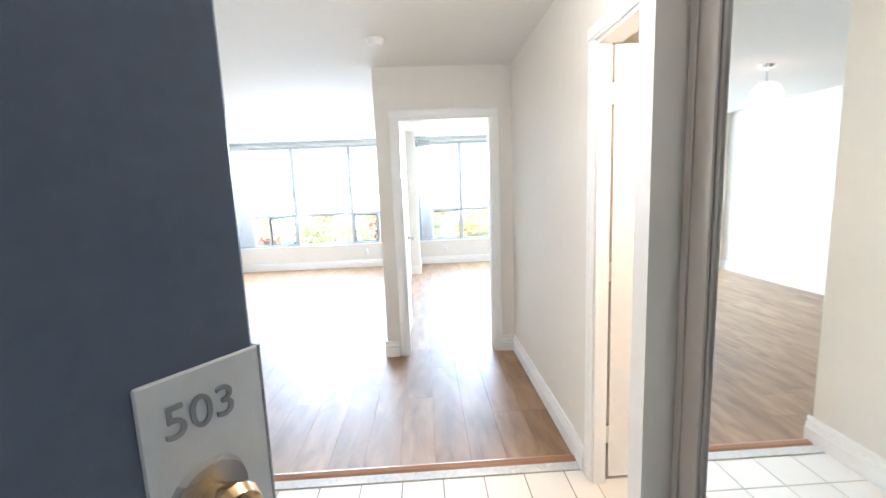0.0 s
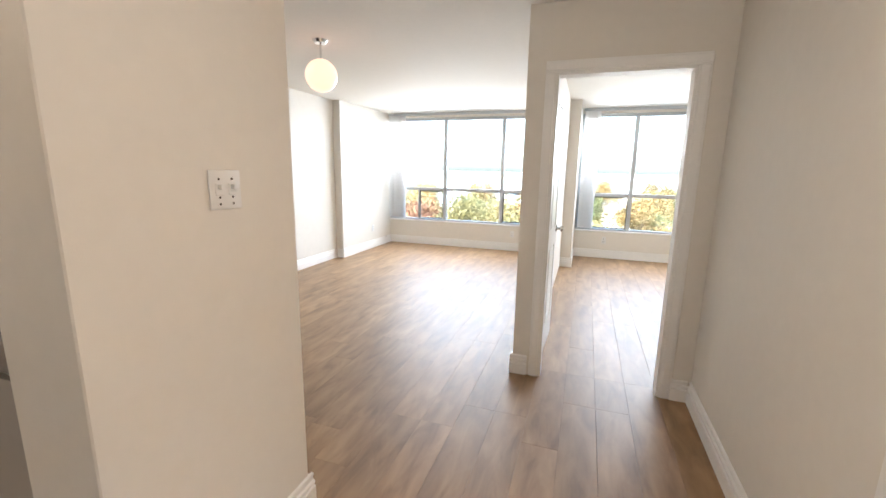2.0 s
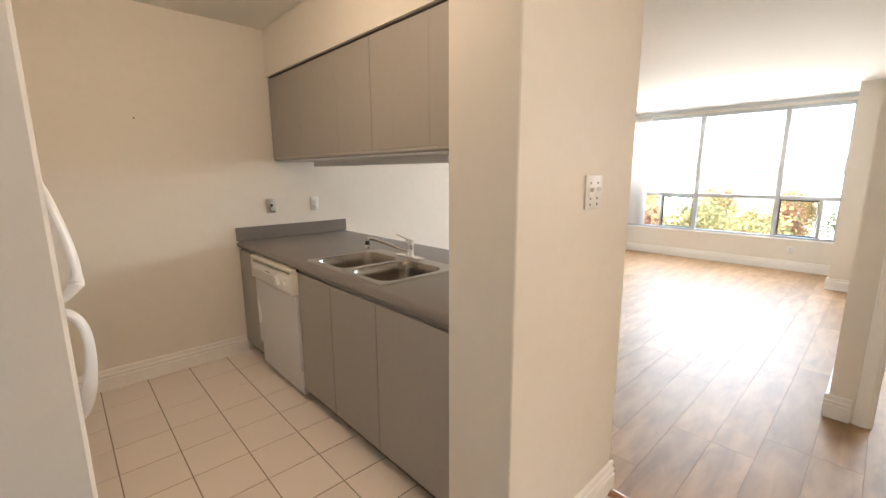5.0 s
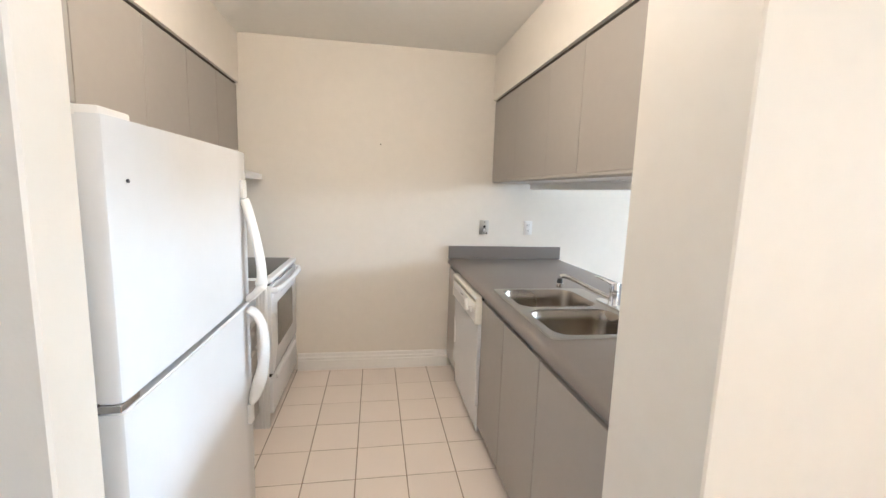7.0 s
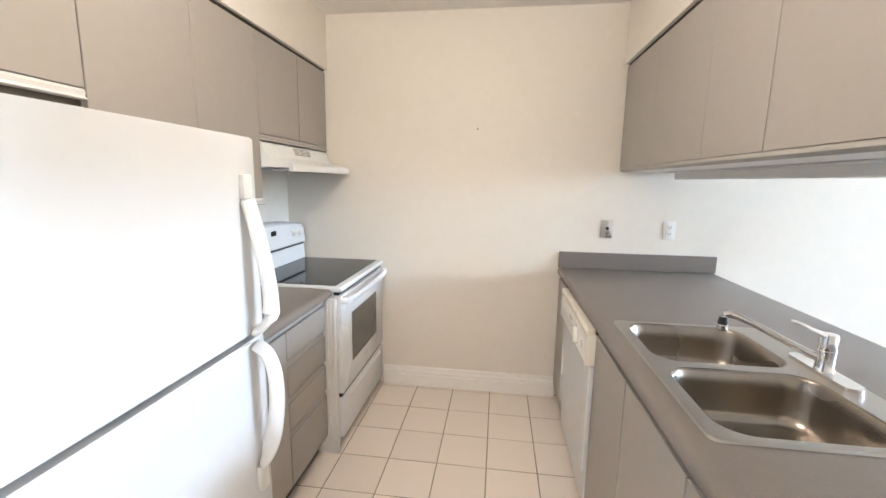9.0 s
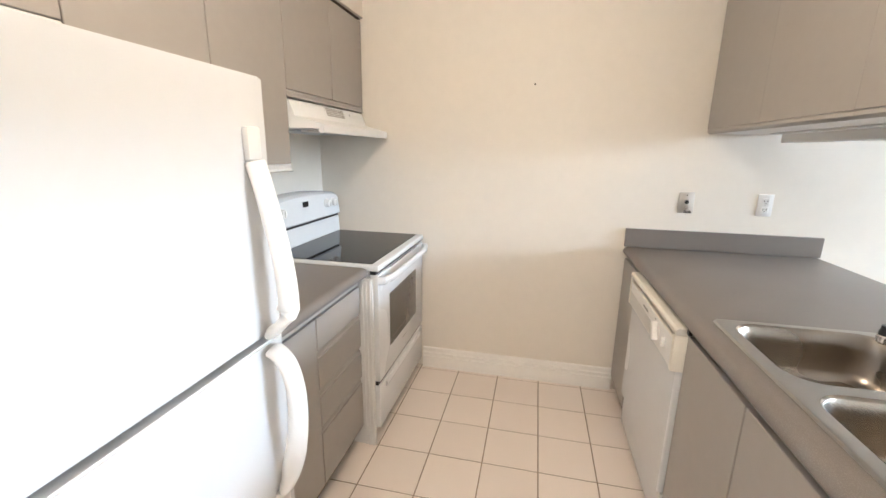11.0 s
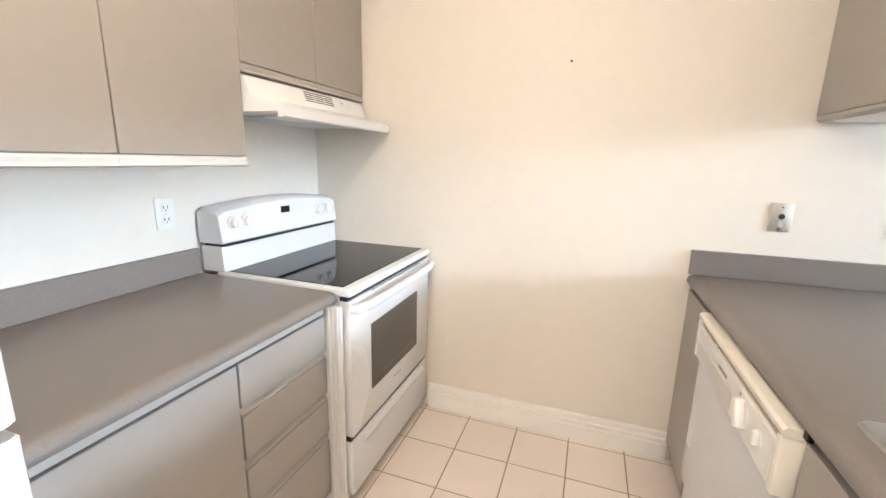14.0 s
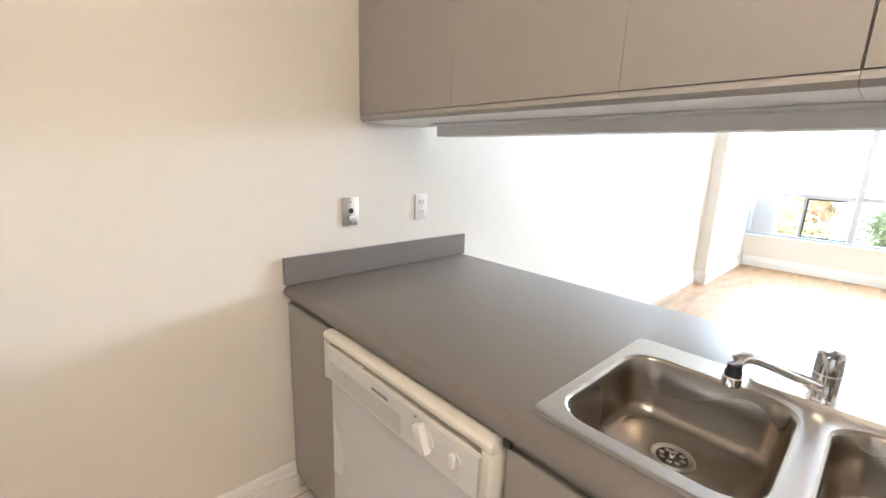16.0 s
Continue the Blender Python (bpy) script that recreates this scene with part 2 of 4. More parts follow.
MIRROR = mat("mirror_silver", (0.90, 0.93, 0.92), 0.02, 1.0, var=0.005)
MIRROR.node_tree.nodes["Principled BSDF"].inputs["Roughness"].links and MIRROR.node_tree.links.remove(MIRROR.node_tree.nodes["Principled BSDF"].inputs["Roughness"].links[0])
OPAL = glow("opal_glass_lit", (1.0, 0.54, 0.36), 0.10)
OPALB = glow("unseen_bowl_lit", (1.0, 0.75, 0.5), 0.35)
GREYINK = mat("grey_print", (0.30, 0.30, 0.30), 0.5, var=0.05)

# ---------------------------------------------------------------- builders
def add_box(bm, x0, x1, y0, y1, z0, z1, bevel=0.0, seg=1):
    r = bmesh.ops.create_cube(bm, size=1.0, matrix=Matrix.Translation(((x0 + x1) / 2, (y0 + y1) / 2, (z0 + z1) / 2)) @ Matrix.Diagonal((abs(x1 - x0), abs(y1 - y0), abs(z1 - z0), 1)))
    if bevel:
        edges = list({e for v in r["verts"] for e in v.link_edges})
        bmesh.ops.bevel(bm, geom=edges, offset=bevel, segments=seg, affect="EDGES", profile=0.5)
    return bm


def boxes(*dims, bevel=0.0, seg=1):
    bm = bmesh.new()
    for d in dims:
        add_box(bm, *d, bevel=bevel, seg=seg)
    return bm


def add_cyl(bm, p, q, r0, r1=None, n=24, caps=True):
    p, q = Vector(p), Vector(q)
    d = q - p
    m = Matrix.Translation((p + q) / 2) @ d.to_track_quat("Z", "Y").to_matrix().to_4x4()
    bmesh.ops.create_cone(bm, cap_ends=caps, segments=n, radius1=r0, radius2=r0 if r1 is None else r1, depth=d.length, matrix=m)
    return bm


def cyl(p, q, r0, r1=None, n=24):
    return add_cyl(bmesh.new(), p, q, r0, r1, n)


def prism(profile, axis, a, b):
    """A profile of (u, v) points drawn out along x (u, v = y, z) or y (u, v = x, z) or z (u, v = x, y) from a to b."""
    bm = bmesh.new()
    put = {"x": lambda u, v, w: (w, u, v), "y": lambda u, v, w: (u, w, v), "z": lambda u, v, w: (u, v, w)}[axis]
    lo, hi = [bm.verts.new(put(u, v, a)) for u, v in profile], [bm.verts.new(put(u, v, b)) for u, v in profile]
    n = len(profile)
    for i in range(n):
        bm.faces.new((lo[i], lo[(i + 1) % n], hi[(i + 1) % n], hi[i]))
    bm.faces.new(lo)
    bm.faces.new(hi)
    bmesh.ops.recalc_face_normals(bm, faces=bm.faces)
    return bm


def tube(points, radii, n=16):
    """A round bar through the points, with a radius at each."""
    bm = bmesh.new()
    rings = []
    pts = [Vector(p) for p in points]
    for i, p in enumerate(pts):
        d = (pts[min(i + 1, len(pts) - 1)] - pts[max(i - 1, 0)]).normalized()
        side = d.cross(Vector((0.13, 0.31, 0.94))).normalized()
        up = side.cross(d)
        r = radii[i]
        rx, ry = r if isinstance(r, tuple) else (r, r)
        rings.append([bm.verts.new(p + side * rx * math.cos(2 * math.pi * k / n) + up * ry * math.sin(2 * math.pi * k / n)) for k in range(n)])
    for a, b in zip(rings, rings[1:]):
        for k in range(n):
            bm.faces.new((a[k], a[(k + 1) % n], b[(k + 1) % n], b[k]))
    bm.faces.new(rings[0])
    bm.faces.new(rings[-1])
    bmesh.ops.recalc_face_normals(bm, faces=bm.faces)
    return bm


def smooth_path(points, steps=4):
    """More points on a smooth curve through the given ones."""
    p = [Vector(q) for q in points]
    p = [p[0], *p, p[-1]]
    out = []
    for a, b, c, d in zip(p, p[1:], p[2:], p[3:]):
        for k in range(steps):
            t = k / steps
            out.append(0.5 * (2 * b + (c - a) * t + (2 * a - 5 * b + 4 * c - d) * t * t + (3 * b - a - 3 * c + d) * t ** 3))
    return out + [p[-1]]


def link(name, bm, material, smooth=False):
    me = bpy.data.meshes.new(name)
    bm.to_mesh(me)
    bm.free()
    me.materials.append(material)
    if smooth:
        me.polygons.foreach_set("use_smooth", [True] * len(me.polygons))
        me.set_sharp_from_angle(angle=radians(35))
    return new(name, me)


def part(name, bm, material, parent, label="", smooth=True):
    ob = link(name, bm, material, smooth)
    ob.parent = parent
    return tagged(ob, label)


def thing(name, label, category, place=(0, 0, 0), group="", kind=""):
    ob = new(name)
    ob.location = place
    ob.empty_display_size = 0.05
    return tagged(ob, label, category, group, kind)


def structure(name, bm, material, label="", smooth=False):
    return tagged(link(name, bm, material, smooth), label, kind="structure")


def rounded_rect(x0, x1, y0, y1, r, n=6):
    pts = []
    for cx, cy, a in ((x1 - r, y1 - r, 0), (x0 + r, y1 - r, 90), (x0 + r, y0 + r, 180), (x1 - r, y0 + r, 270)):
        for k in range(n + 1):
            t = radians(a + 90 * k / n)
            pts.append((cx + r * math.cos(t), cy + r * math.sin(t)))
    return pts


def lettering(name, text, size, place, turn, material, parent, depth=0.0015):
    """Raised characters in the built-in font, as a mesh."""
    cu = bpy.data.curves.new(name, "FONT")
    cu.body, cu.size, cu.extrude, cu.align_x, cu.align_y = text, size, depth, "CENTER", "CENTER"
    tmp = bpy.data.objects.new(name, cu)
    scene.collection.objects.link(tmp)
    me = bpy.data.meshes.new_from_object(tmp.evaluated_get(bpy.context.evaluated_depsgraph_get()))
    bpy.data.objects.remove(tmp)
    me.materials.clear()
    me.materials.append(material)
    ob = new(name, me)
    ob.parent = parent
    ob.matrix_local = Matrix.Translation(place) @ turn
    return ob

# ---------------------------------------------------------------- the large structure
H, HK = 2.435, 2.51            # ceiling of hall and rooms, of kitchen
XW, YS = -3.475, -0.59         # kitchen's end wall, kitchen's south wall
XE, YB = 1.0, 3.488            # hall's east wall, bedroom wall
YN = 8.08                      # window wall, inner face
TOPZ = 2.52

structure("wall_west", boxes((XW - 0.15, XW, YS - 0.15, YN + 0.17, 0, TOPZ)), WALL)
structure("wall_west_step", boxes((XW, -3.352, 6.37, YN, 0, H)), WALL)
structure("wall_south", boxes((XW, -0.77, YS - 0.15, YS, 0, TOPZ)), WALL)
structure("wall_fridge_side", boxes((-0.865, -0.77, YS, 0.28, 0, TOPZ), bevel=0.004), WALL)
structure("wall_entry", boxes((-0.77, -0.445, -0.65, -0.47, 0, TOPZ), (0.515, 1.75, -0.65, -0.47, 0, TOPZ), (-0.445, 0.515, -0.65, -0.47, 2.06, TOPZ)), WALL)
structure("wall_pier", boxes((-1.03, -0.75, 1.235, 1.98, 0, TOPZ), bevel=0.004), WALL)
structure("wall_knee", boxes((XW, -1.03, 1.93, 2.03, 0, 0.865)), WALL)
structure("wall_soffit_north", boxes((XW, -1.03, 1.605, 1.965, 2.168, TOPZ)), WALL)
structure("wall_soffit_south", boxes((XW, -0.865, YS, -0.275, 2.168, TOPZ)), WALL)
structure("wall_east", boxes((XE, 1.1, 0.865, 1.02, 0, TOPZ), (XE, 1.062, 1.78, YB, 0, TOPZ), (1.062, 1.1, 1.92, YB, 0, TOPZ), (XE, 1.1, 1.02, 1.78, 2.04, TOPZ)), WALL)
structure("wall_closet_end", boxes((0.705, 1.75, 0.805, 0.865, 0, TOPZ)), WALL)
structure("wall_closet", boxes((1.6, 1.75, -0.47, 0.805, 0, TOPZ), (0.74, 0.80, -0.47, 0.805, 2.06, TOPZ)), WALL)
structure("wall_bathroom", boxes((2.7, 2.8, 0.865, 3.488, 0, TOPZ), (1.75, 2.7, 0.765, 0.865, 0, TOPZ)), WALL)
structure("wall_bedroom", boxes((-0.13, 0.055, YB, YB + 0.11, 0, TOPZ), (0.82, 3.6, YB, YB + 0.11, 0, TOPZ), (0.055, 0.82, YB, YB + 0.11, 2.035, TOPZ)), WALL)
structure("wall_partition", boxes((-0.13, -0.025, YB + 0.11, 7.14, 0, TOPZ)), WALL)
structure("wall_column", boxes((-0.42, 0.13, 7.14, YN, 0, TOPZ)), WALL)
structure("wall_bedroom_east", boxes((3.5, 3.6, YB + 0.11, YN, 0, TOPZ)), WALL)
WINL, WINR, SILL, HEAD = (-3.375, -0.44), (0.14, 2.95), 0.44, 2.36
structure("wall_north", boxes((XW, 3.6, YN, YN + 0.17, 0, SILL), (XW, 3.6, YN, YN + 0.17, HEAD, TOPZ),
                              (-0.44, 0.14, YN, YN + 0.17, SILL, HEAD), (2.95, 3.6, YN, YN + 0.17, SILL, HEAD), (XW, -3.375, YN, YN + 0.17, SILL, HEAD)), WALL)
# unseen walls outside the entry door, added to block sky light
structure("corridor_light_block", boxes((-2.0, 2.5, -2.1, -2.0, 0, TOPZ), (-2.1, -2.0, -2.1, -0.65, 0, TOPZ), (2.5, 2.6, -2.1, -0.65, 0, TOPZ)), WALL)
structure("ceiling", boxes((-3.7, 3.7, -2.2, 8.3, TOPZ, 2.65)), CEIL)
structure("ceiling_rooms", boxes((XW, -1.03, 1.98, YN, H, TOPZ), (-1.03, XE, 1.98, YB, H, TOPZ), (-0.75, XE, 0.865, 1.98, H, TOPZ), (-0.75, 0.74, -0.47, 0.865, H, TOPZ),
                                 (-1.03, -0.13, YB, YN, H, TOPZ), (-0.025, 3.5, YB + 0.11, YN, H, TOPZ), (1.1, 2.7, 0.865, YB, H, TOPZ)), CEIL)
structure("ceiling_kitchen", boxes((XW, -0.755, YS, 1.6, HK, TOPZ - 0.002)), CEIL)
floor_base = structure("floor_base", boxes((-3.65, 3.65, -2.15, 8.25, -0.2, -0.012)), SUBFLOOR)

BASE = ((0, 0), (0.020, 0), (0.020, 0.078), (0.0175, 0.081), (0.0115, 0.082), (0.0115, 0.089), (0.0165, 0.091), (0.0175, 0.098), (0.0165, 0.105), (0.008, 0.108), (0.0065, 0.123), (0.0115, 0.126), (0.0115, 0.132), (0.008, 0.138), (0, 0.14))


def baseboard(axis, at, sign, a, b):
    """A moulded board along x (at y) or along y (at x), standing out to the side of sign."""
    prof = [(at + sign * u, v) for u, v in BASE]
    return tagged(link("baseboard", prism(prof, axis, a, b), TRIM), kind="structure")


T = 0.020
baseboard("y", XW, 1, 0.10, 1.30)
baseboard("y", XW, 1, 2.03, 6.37)
baseboard("x", 6.37, -1, XW + T, -3.352 + T)
baseboard("y", -3.352, 1, 6.37, YN)
baseboard("x", YN, -1, -3.352 + T, -0.42 - T)
baseboard("y", -0.42, -1, 7.14, YN)
baseboard("x", 7.14, -1, -0.42 - T, -0.13)
baseboard("y", -0.13, -1, YB, 7.14 - T)
baseboard("x", YB, -1, -0.13 - T, -0.03)
baseboard("x", YB, -1, 0.885, XE - T)
baseboard("y", XE, -1, 1.855, YB)
baseboard("y", -0.75, 1, 1.235, 1.98 + T)
baseboard("x", 1.235, -1, -1.03, -0.75 + T)
baseboard("x", 1.98, 1, -1.03, -0.75)
baseboard("y", 0.13, 1, 7.14, YN)
baseboard("x", 7.14, -1, -0.025, 0.13 + T)
baseboard("x", YN, -1, 0.13 + T, 3.5)
baseboard("y", -0.77, 1, -0.47, 0.28)
baseboard("x", 2.03, 1, XW + T, -1.03)


def casing(name, axis, plane, sign, a, b, top, w=0.07, t=0.017):
    """Moulded trim round an opening: two jamb boards and a head, with a step in their profile."""
    bm = bmesh.new()
    def board(lo, hi, z0, z1):
        for k, (inset, proud) in enumerate(((0.0, 0.011), (0.012, t))):
            p0, p1 = sorted((plane, plane + sign * proud))
            ins = inset if z1 - z0 > 0.3 else 0.0
            zin = inset if z1 - z0 <= 0.3 else 0.0
            l, h_ = lo + ins, hi - ins
            if axis == "x":
                add_box(bm, l, h_, p0, p1, z0 + zin, z1 - zin, bevel=0.003)
            else:
                add_box(bm, p0, p1, l, h_, z0 + zin, z1 - zin, bevel=0.003)
    board(a - w, a, 0, top)
    board(b, b + w, 0, top)
    board(a - w, b + w, top + 0.001, top + w)
    return structure(name, bm, TRIM)


casing("trim_bedroom", "x", YB, -1, 0.055, 0.82, 2.03)
structure("trim_bedroom_jamb", boxes((0.055, 0.067, YB + 0.001, YB + 0.109, 0, 2.03), (0.808, 0.82, YB + 0.001, YB + 0.109, 0, 2.03), (0.067, 0.808, YB + 0.001, YB + 0.109, 2.018, 2.034)), TRIM)
casing("trim_bathroom", "y", XE, -1, 1.02, 1.78, 2.035)
structure("trim_bathroom_jamb", boxes((XE + 0.001, 1.099, 1.02, 1.034, 0, 2.035), (XE + 0.001, 1.06, 1.766, 1.78, 0, 2.035), (XE + 0.001, 1.099, 1.034, 1.766, 2.02, 2.039)), TRIM)
structure("trim_entry", boxes((-0.445, -0.425, -0.66, -0.455, 0, 2.05), (0.495, 0.515, -0.66, -0.455, 0, 2.05), (-0.425, 0.495, -0.66, -0.455, 2.03, 2.05)), NAVY)

# ---------------------------------------------------------------- windows and outdoors
def window(name, x0, x1, mullions, lows, blacks, label):
    """A white window wall: frame, mullions, transom, panes, and dark-framed sliders in the lower row."""
    win = tagged(new(name), label, "window", kind="structure")
    y0, y1, tr = YN + 0.05, YN + 0.13, 1.055
    part("window_frame", boxes((x0, x1, y0, y1, HEAD - 0.05, HEAD), (x0, x1, y0, y1, SILL, SILL + 0.05), (x0, x0 + 0.05, y0, y1, SILL + 0.05, HEAD - 0.05), (x1 - 0.05, x1, y0, y1, SILL + 0.05, HEAD - 0.05), bevel=0.004), WINFRAME, win)
    part("window_sill", boxes((x0, x1, YN - 0.02, YN + 0.05, SILL + 0.002, SILL + 0.022), bevel=0.005), TRIM, win)
    xs = [x0 + 0.05, *mullions, x1 - 0.05]
    for x in mullions:
        part("mullion", boxes((x - 0.032, x + 0.032, y0, y1, SILL + 0.05, HEAD - 0.05), bevel=0.006), WINFRAME, win)
    for a, b in zip(xs, xs[1:]):
        a2, b2 = a + (0.032 if a in mullions else 0), b - (0.032 if b in mullions else 0)
        part("transom", boxes((a2, b2, y0 + 0.004, y1 - 0.004, tr - 0.028, tr + 0.028), bevel=0.005), WINFRAME, win)
        for z0, z1 in ((SILL + 0.05, tr - 0.028), (tr + 0.028, HEAD - 0.05)):
            p = part("pane", boxes((a2, b2, y0 + 0.036, y0 + 0.042, z0, z1)), GLASS, win)
            p.visible_shadow = False
    for x in lows:
        part("lower_mullion", boxes((x - 0.018, x + 0.018, y0 + 0.006, y1 - 0.006, SILL + 0.05, tr - 0.028), bevel=0.004), WINFRAME, win)
    for a, b in blacks:
        z0, z1, w = SILL + 0.06, tr - 0.03, 0.016
        part("slider_frame", boxes((a, b, y0 - 0.008, y0 + 0.014, z0, z0 + w), (a, b, y0 - 0.008, y0 + 0.014, z1 - w, z1), (a, a + w, y0 - 0.008, y0 + 0.014, z0 + w, z1 - w), (b - w * 0.5, b, y0 - 0.008, y0 + 0.014, z0 + w, z1 - w)), BLACK, win, "black slider frame")
    return win


window("window_1", WINL[0], WINL[1], [-2.245, -1.165], [-2.765, -0.665], [(-2.745, -2.285), (-1.128, -0.69)], "white framed living room window wall over a low sill")
window("window_2", WINR[0], WINR[1], [0.97, 1.93], [], [(0.40, 0.935)], "white framed bedroom window wall over a low sill")


def blinds(x0, n, step, label):
    """Vertical blinds drawn aside: a head rail and a stack of slightly turned vanes."""
    top = thing("vertical_blinds", label, "blinds", (x0, YN - 0.06, H))
    rail_end = 2.85 if x0 < -1 else 2.7
    part("head_rail", boxes((-0.05, rail_end, -0.02, 0.02, -0.045, -0.002), bevel=0.004), WINFRAME, top)
    rng = random.Random(2)
    for k in range(n):
        bm = prism([(-0.044, 0.0), (-0.02, 0.006), (0.02, 0.006), (0.044, 0.0), (0.044, 0.0015), (0.02, 0.0075), (-0.02, 0.0075), (-0.044, 0.0015)], "z", -1.93, -0.046)
        v = part("vane", bm, BLIND, top)
        v.location = (k * step, 0, 0)
        v.rotation_euler = (0, 0, radians(46 + rng.uniform(-9, 9)))


blinds(-3.30, 11, 0.026, "pale blue vertical vinyl blinds drawn to one side")
blinds(0.20, 8, 0.026, "pale blue vertical vinyl blinds drawn aside in the bedroom")

# ground colour is paled to stand for haze over the distance
HAZEGROUND = mat("haze_paled_ground", (0.34, 0.33, 0.29), 0.9, var=0.25, scale=0.05)
BARK = mat("bark", (0.09, 0.065, 0.045), 0.9, var=0.2, scale=4)
LEAVES = [mat("foliage_" + n, c, 0.7, var=0.25, scale=1.5, spread=0.15) for n, c in (("green", (0.15, 0.165, 0.075)), ("yellow", (0.30, 0.21, 0.085)), ("olive", (0.23, 0.20, 0.085)), ("rust", (0.29, 0.15, 0.085)))]
for _m in LEAVES:
    _nt = _m.node_tree
    _tl, _mx = _nt.nodes.new("ShaderNodeBsdfTranslucent"), _nt.nodes.new("ShaderNodeMixShader")
    _mx.inputs[0].default_value = 0.5
    _b = _nt.nodes["Principled BSDF"]
    _nt.links.new(_b.inputs["Base Color"].links[0].from_socket, _tl.inputs[0])
    _nt.links.new(_b.outputs[0], _mx.inputs[1])
    _nt.links.new(_tl.outputs[0], _mx.inputs[2])
    _nt.links.new(_mx.outputs[0], _nt.nodes["Material Output"].inputs["Surface"])
# far walls and windows are kept pale too, haze put into their colours
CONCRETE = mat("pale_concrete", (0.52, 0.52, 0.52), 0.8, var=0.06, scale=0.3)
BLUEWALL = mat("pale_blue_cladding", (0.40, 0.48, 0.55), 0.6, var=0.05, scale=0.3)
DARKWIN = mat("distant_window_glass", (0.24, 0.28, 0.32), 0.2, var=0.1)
structure("ground", boxes((-2500, 2500, 9.5, 3500, -14.2, -14.0)), HAZEGROUND, "open ground paled for distance haze")
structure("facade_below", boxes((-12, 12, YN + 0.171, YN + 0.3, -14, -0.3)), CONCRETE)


def tree_mesh(seed, leaf, height):
    rng = random.Random(seed)
    trunk, top = bmesh.new(), height * 0.45
    add_cyl(trunk, (0, 0, 0), (0, 0, top), 0.28, 0.16, 8)
    clumps = []
    for k in range(15):
        a, r, z = rng.uniform(0, 6.28), rng.uniform(0.4, 1.0) * height * 0.26, height * rng.uniform(0.36, 0.92)
        r *= 1.0 - 0.55 * max(0, z / height - 0.55) / 0.37
        c = Vector((r * math.cos(a), r * math.sin(a), z))
        add_cyl(trunk, (0, 0, top * rng.uniform(0.6, 1.0)), c, 0.09, 0.02, 5)
        clumps.append((c, height * rng.uniform(0.09, 0.16)))
    verts, faces = [], []
    for c, rad in clumps:
        for k in range(300):
            p = c + Vector((rng.gauss(0, 0.55), rng.gauss(0, 0.55), rng.gauss(0, 0.45))) * rad
            u = Vector((rng.gauss(0, 1), rng.gauss(0, 1), rng.gauss(0, 1))).normalized()
            v = u.orthogonal().normalized()
            s = rng.uniform(0.11, 0.26)
            i = len(verts)
            verts += [p + u * s, p + v * s * 0.6, p - u * s, p - v * s * 0.6]
            faces.append((i, i + 1, i + 2, i + 3))
    me = bpy.data.meshes.new("crown")
    me.from_pydata([tuple(v) for v in verts], [], faces)
    me.materials.append(leaf)
    tm = bpy.data.meshes.new("trunk")
    trunk.to_mesh(tm)
    trunk.free()
    tm.materials.append(BARK)
    return tm, me


TREES = [tree_mesh(11 + k, LEAVES[k % 4], h) for k, h in enumerate((11.5, 13.0, 11.5, 11.0, 12.0, 13.5, 12.0, 11.5))]
NAMES = ("green leafy tree among autumn trees", "yellow autumn tree below the windows", "olive green tree below the windows", "rust red autumn tree below the windows")
rng = random.Random(21)
for k in range(60):
    row = k // 12
    y = 36 + row * 17 + rng.uniform(-5, 5)
    x = (k % 12 - 5.5) * (5.2 + row * 2.2) + rng.uniform(-2, 2) - 4
    kind_ = rng.choice((0, 1, 1, 2, 2, 3, 4, 5, 5, 6, 6, 7))
    t = thing("tree", NAMES[kind_ % 4], "tree", (x, y, -14), group="autumn trees outside")
    t.rotation_euler = (0, 0, rng.uniform(0, 6.28))
    for nm, me in zip(("trunk", "crown"), TREES[kind_]):
        o = new(nm, me)
        o.parent = t
    t.scale = [rng.uniform(0.92, 1.08)] * 3


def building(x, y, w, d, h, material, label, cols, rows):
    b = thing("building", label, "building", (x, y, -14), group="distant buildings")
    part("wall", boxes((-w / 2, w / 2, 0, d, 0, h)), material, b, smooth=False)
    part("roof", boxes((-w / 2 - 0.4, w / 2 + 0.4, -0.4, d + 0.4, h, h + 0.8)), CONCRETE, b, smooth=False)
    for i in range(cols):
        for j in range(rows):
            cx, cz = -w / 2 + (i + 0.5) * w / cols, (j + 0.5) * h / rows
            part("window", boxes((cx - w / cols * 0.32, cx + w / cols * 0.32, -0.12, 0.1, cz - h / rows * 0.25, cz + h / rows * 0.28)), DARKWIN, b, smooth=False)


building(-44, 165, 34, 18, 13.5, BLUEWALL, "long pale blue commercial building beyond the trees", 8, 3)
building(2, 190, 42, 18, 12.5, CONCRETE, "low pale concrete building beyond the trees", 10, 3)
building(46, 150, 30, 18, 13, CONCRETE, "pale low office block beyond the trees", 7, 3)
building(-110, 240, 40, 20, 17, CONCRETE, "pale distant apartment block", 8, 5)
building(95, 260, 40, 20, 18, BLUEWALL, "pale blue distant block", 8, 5)

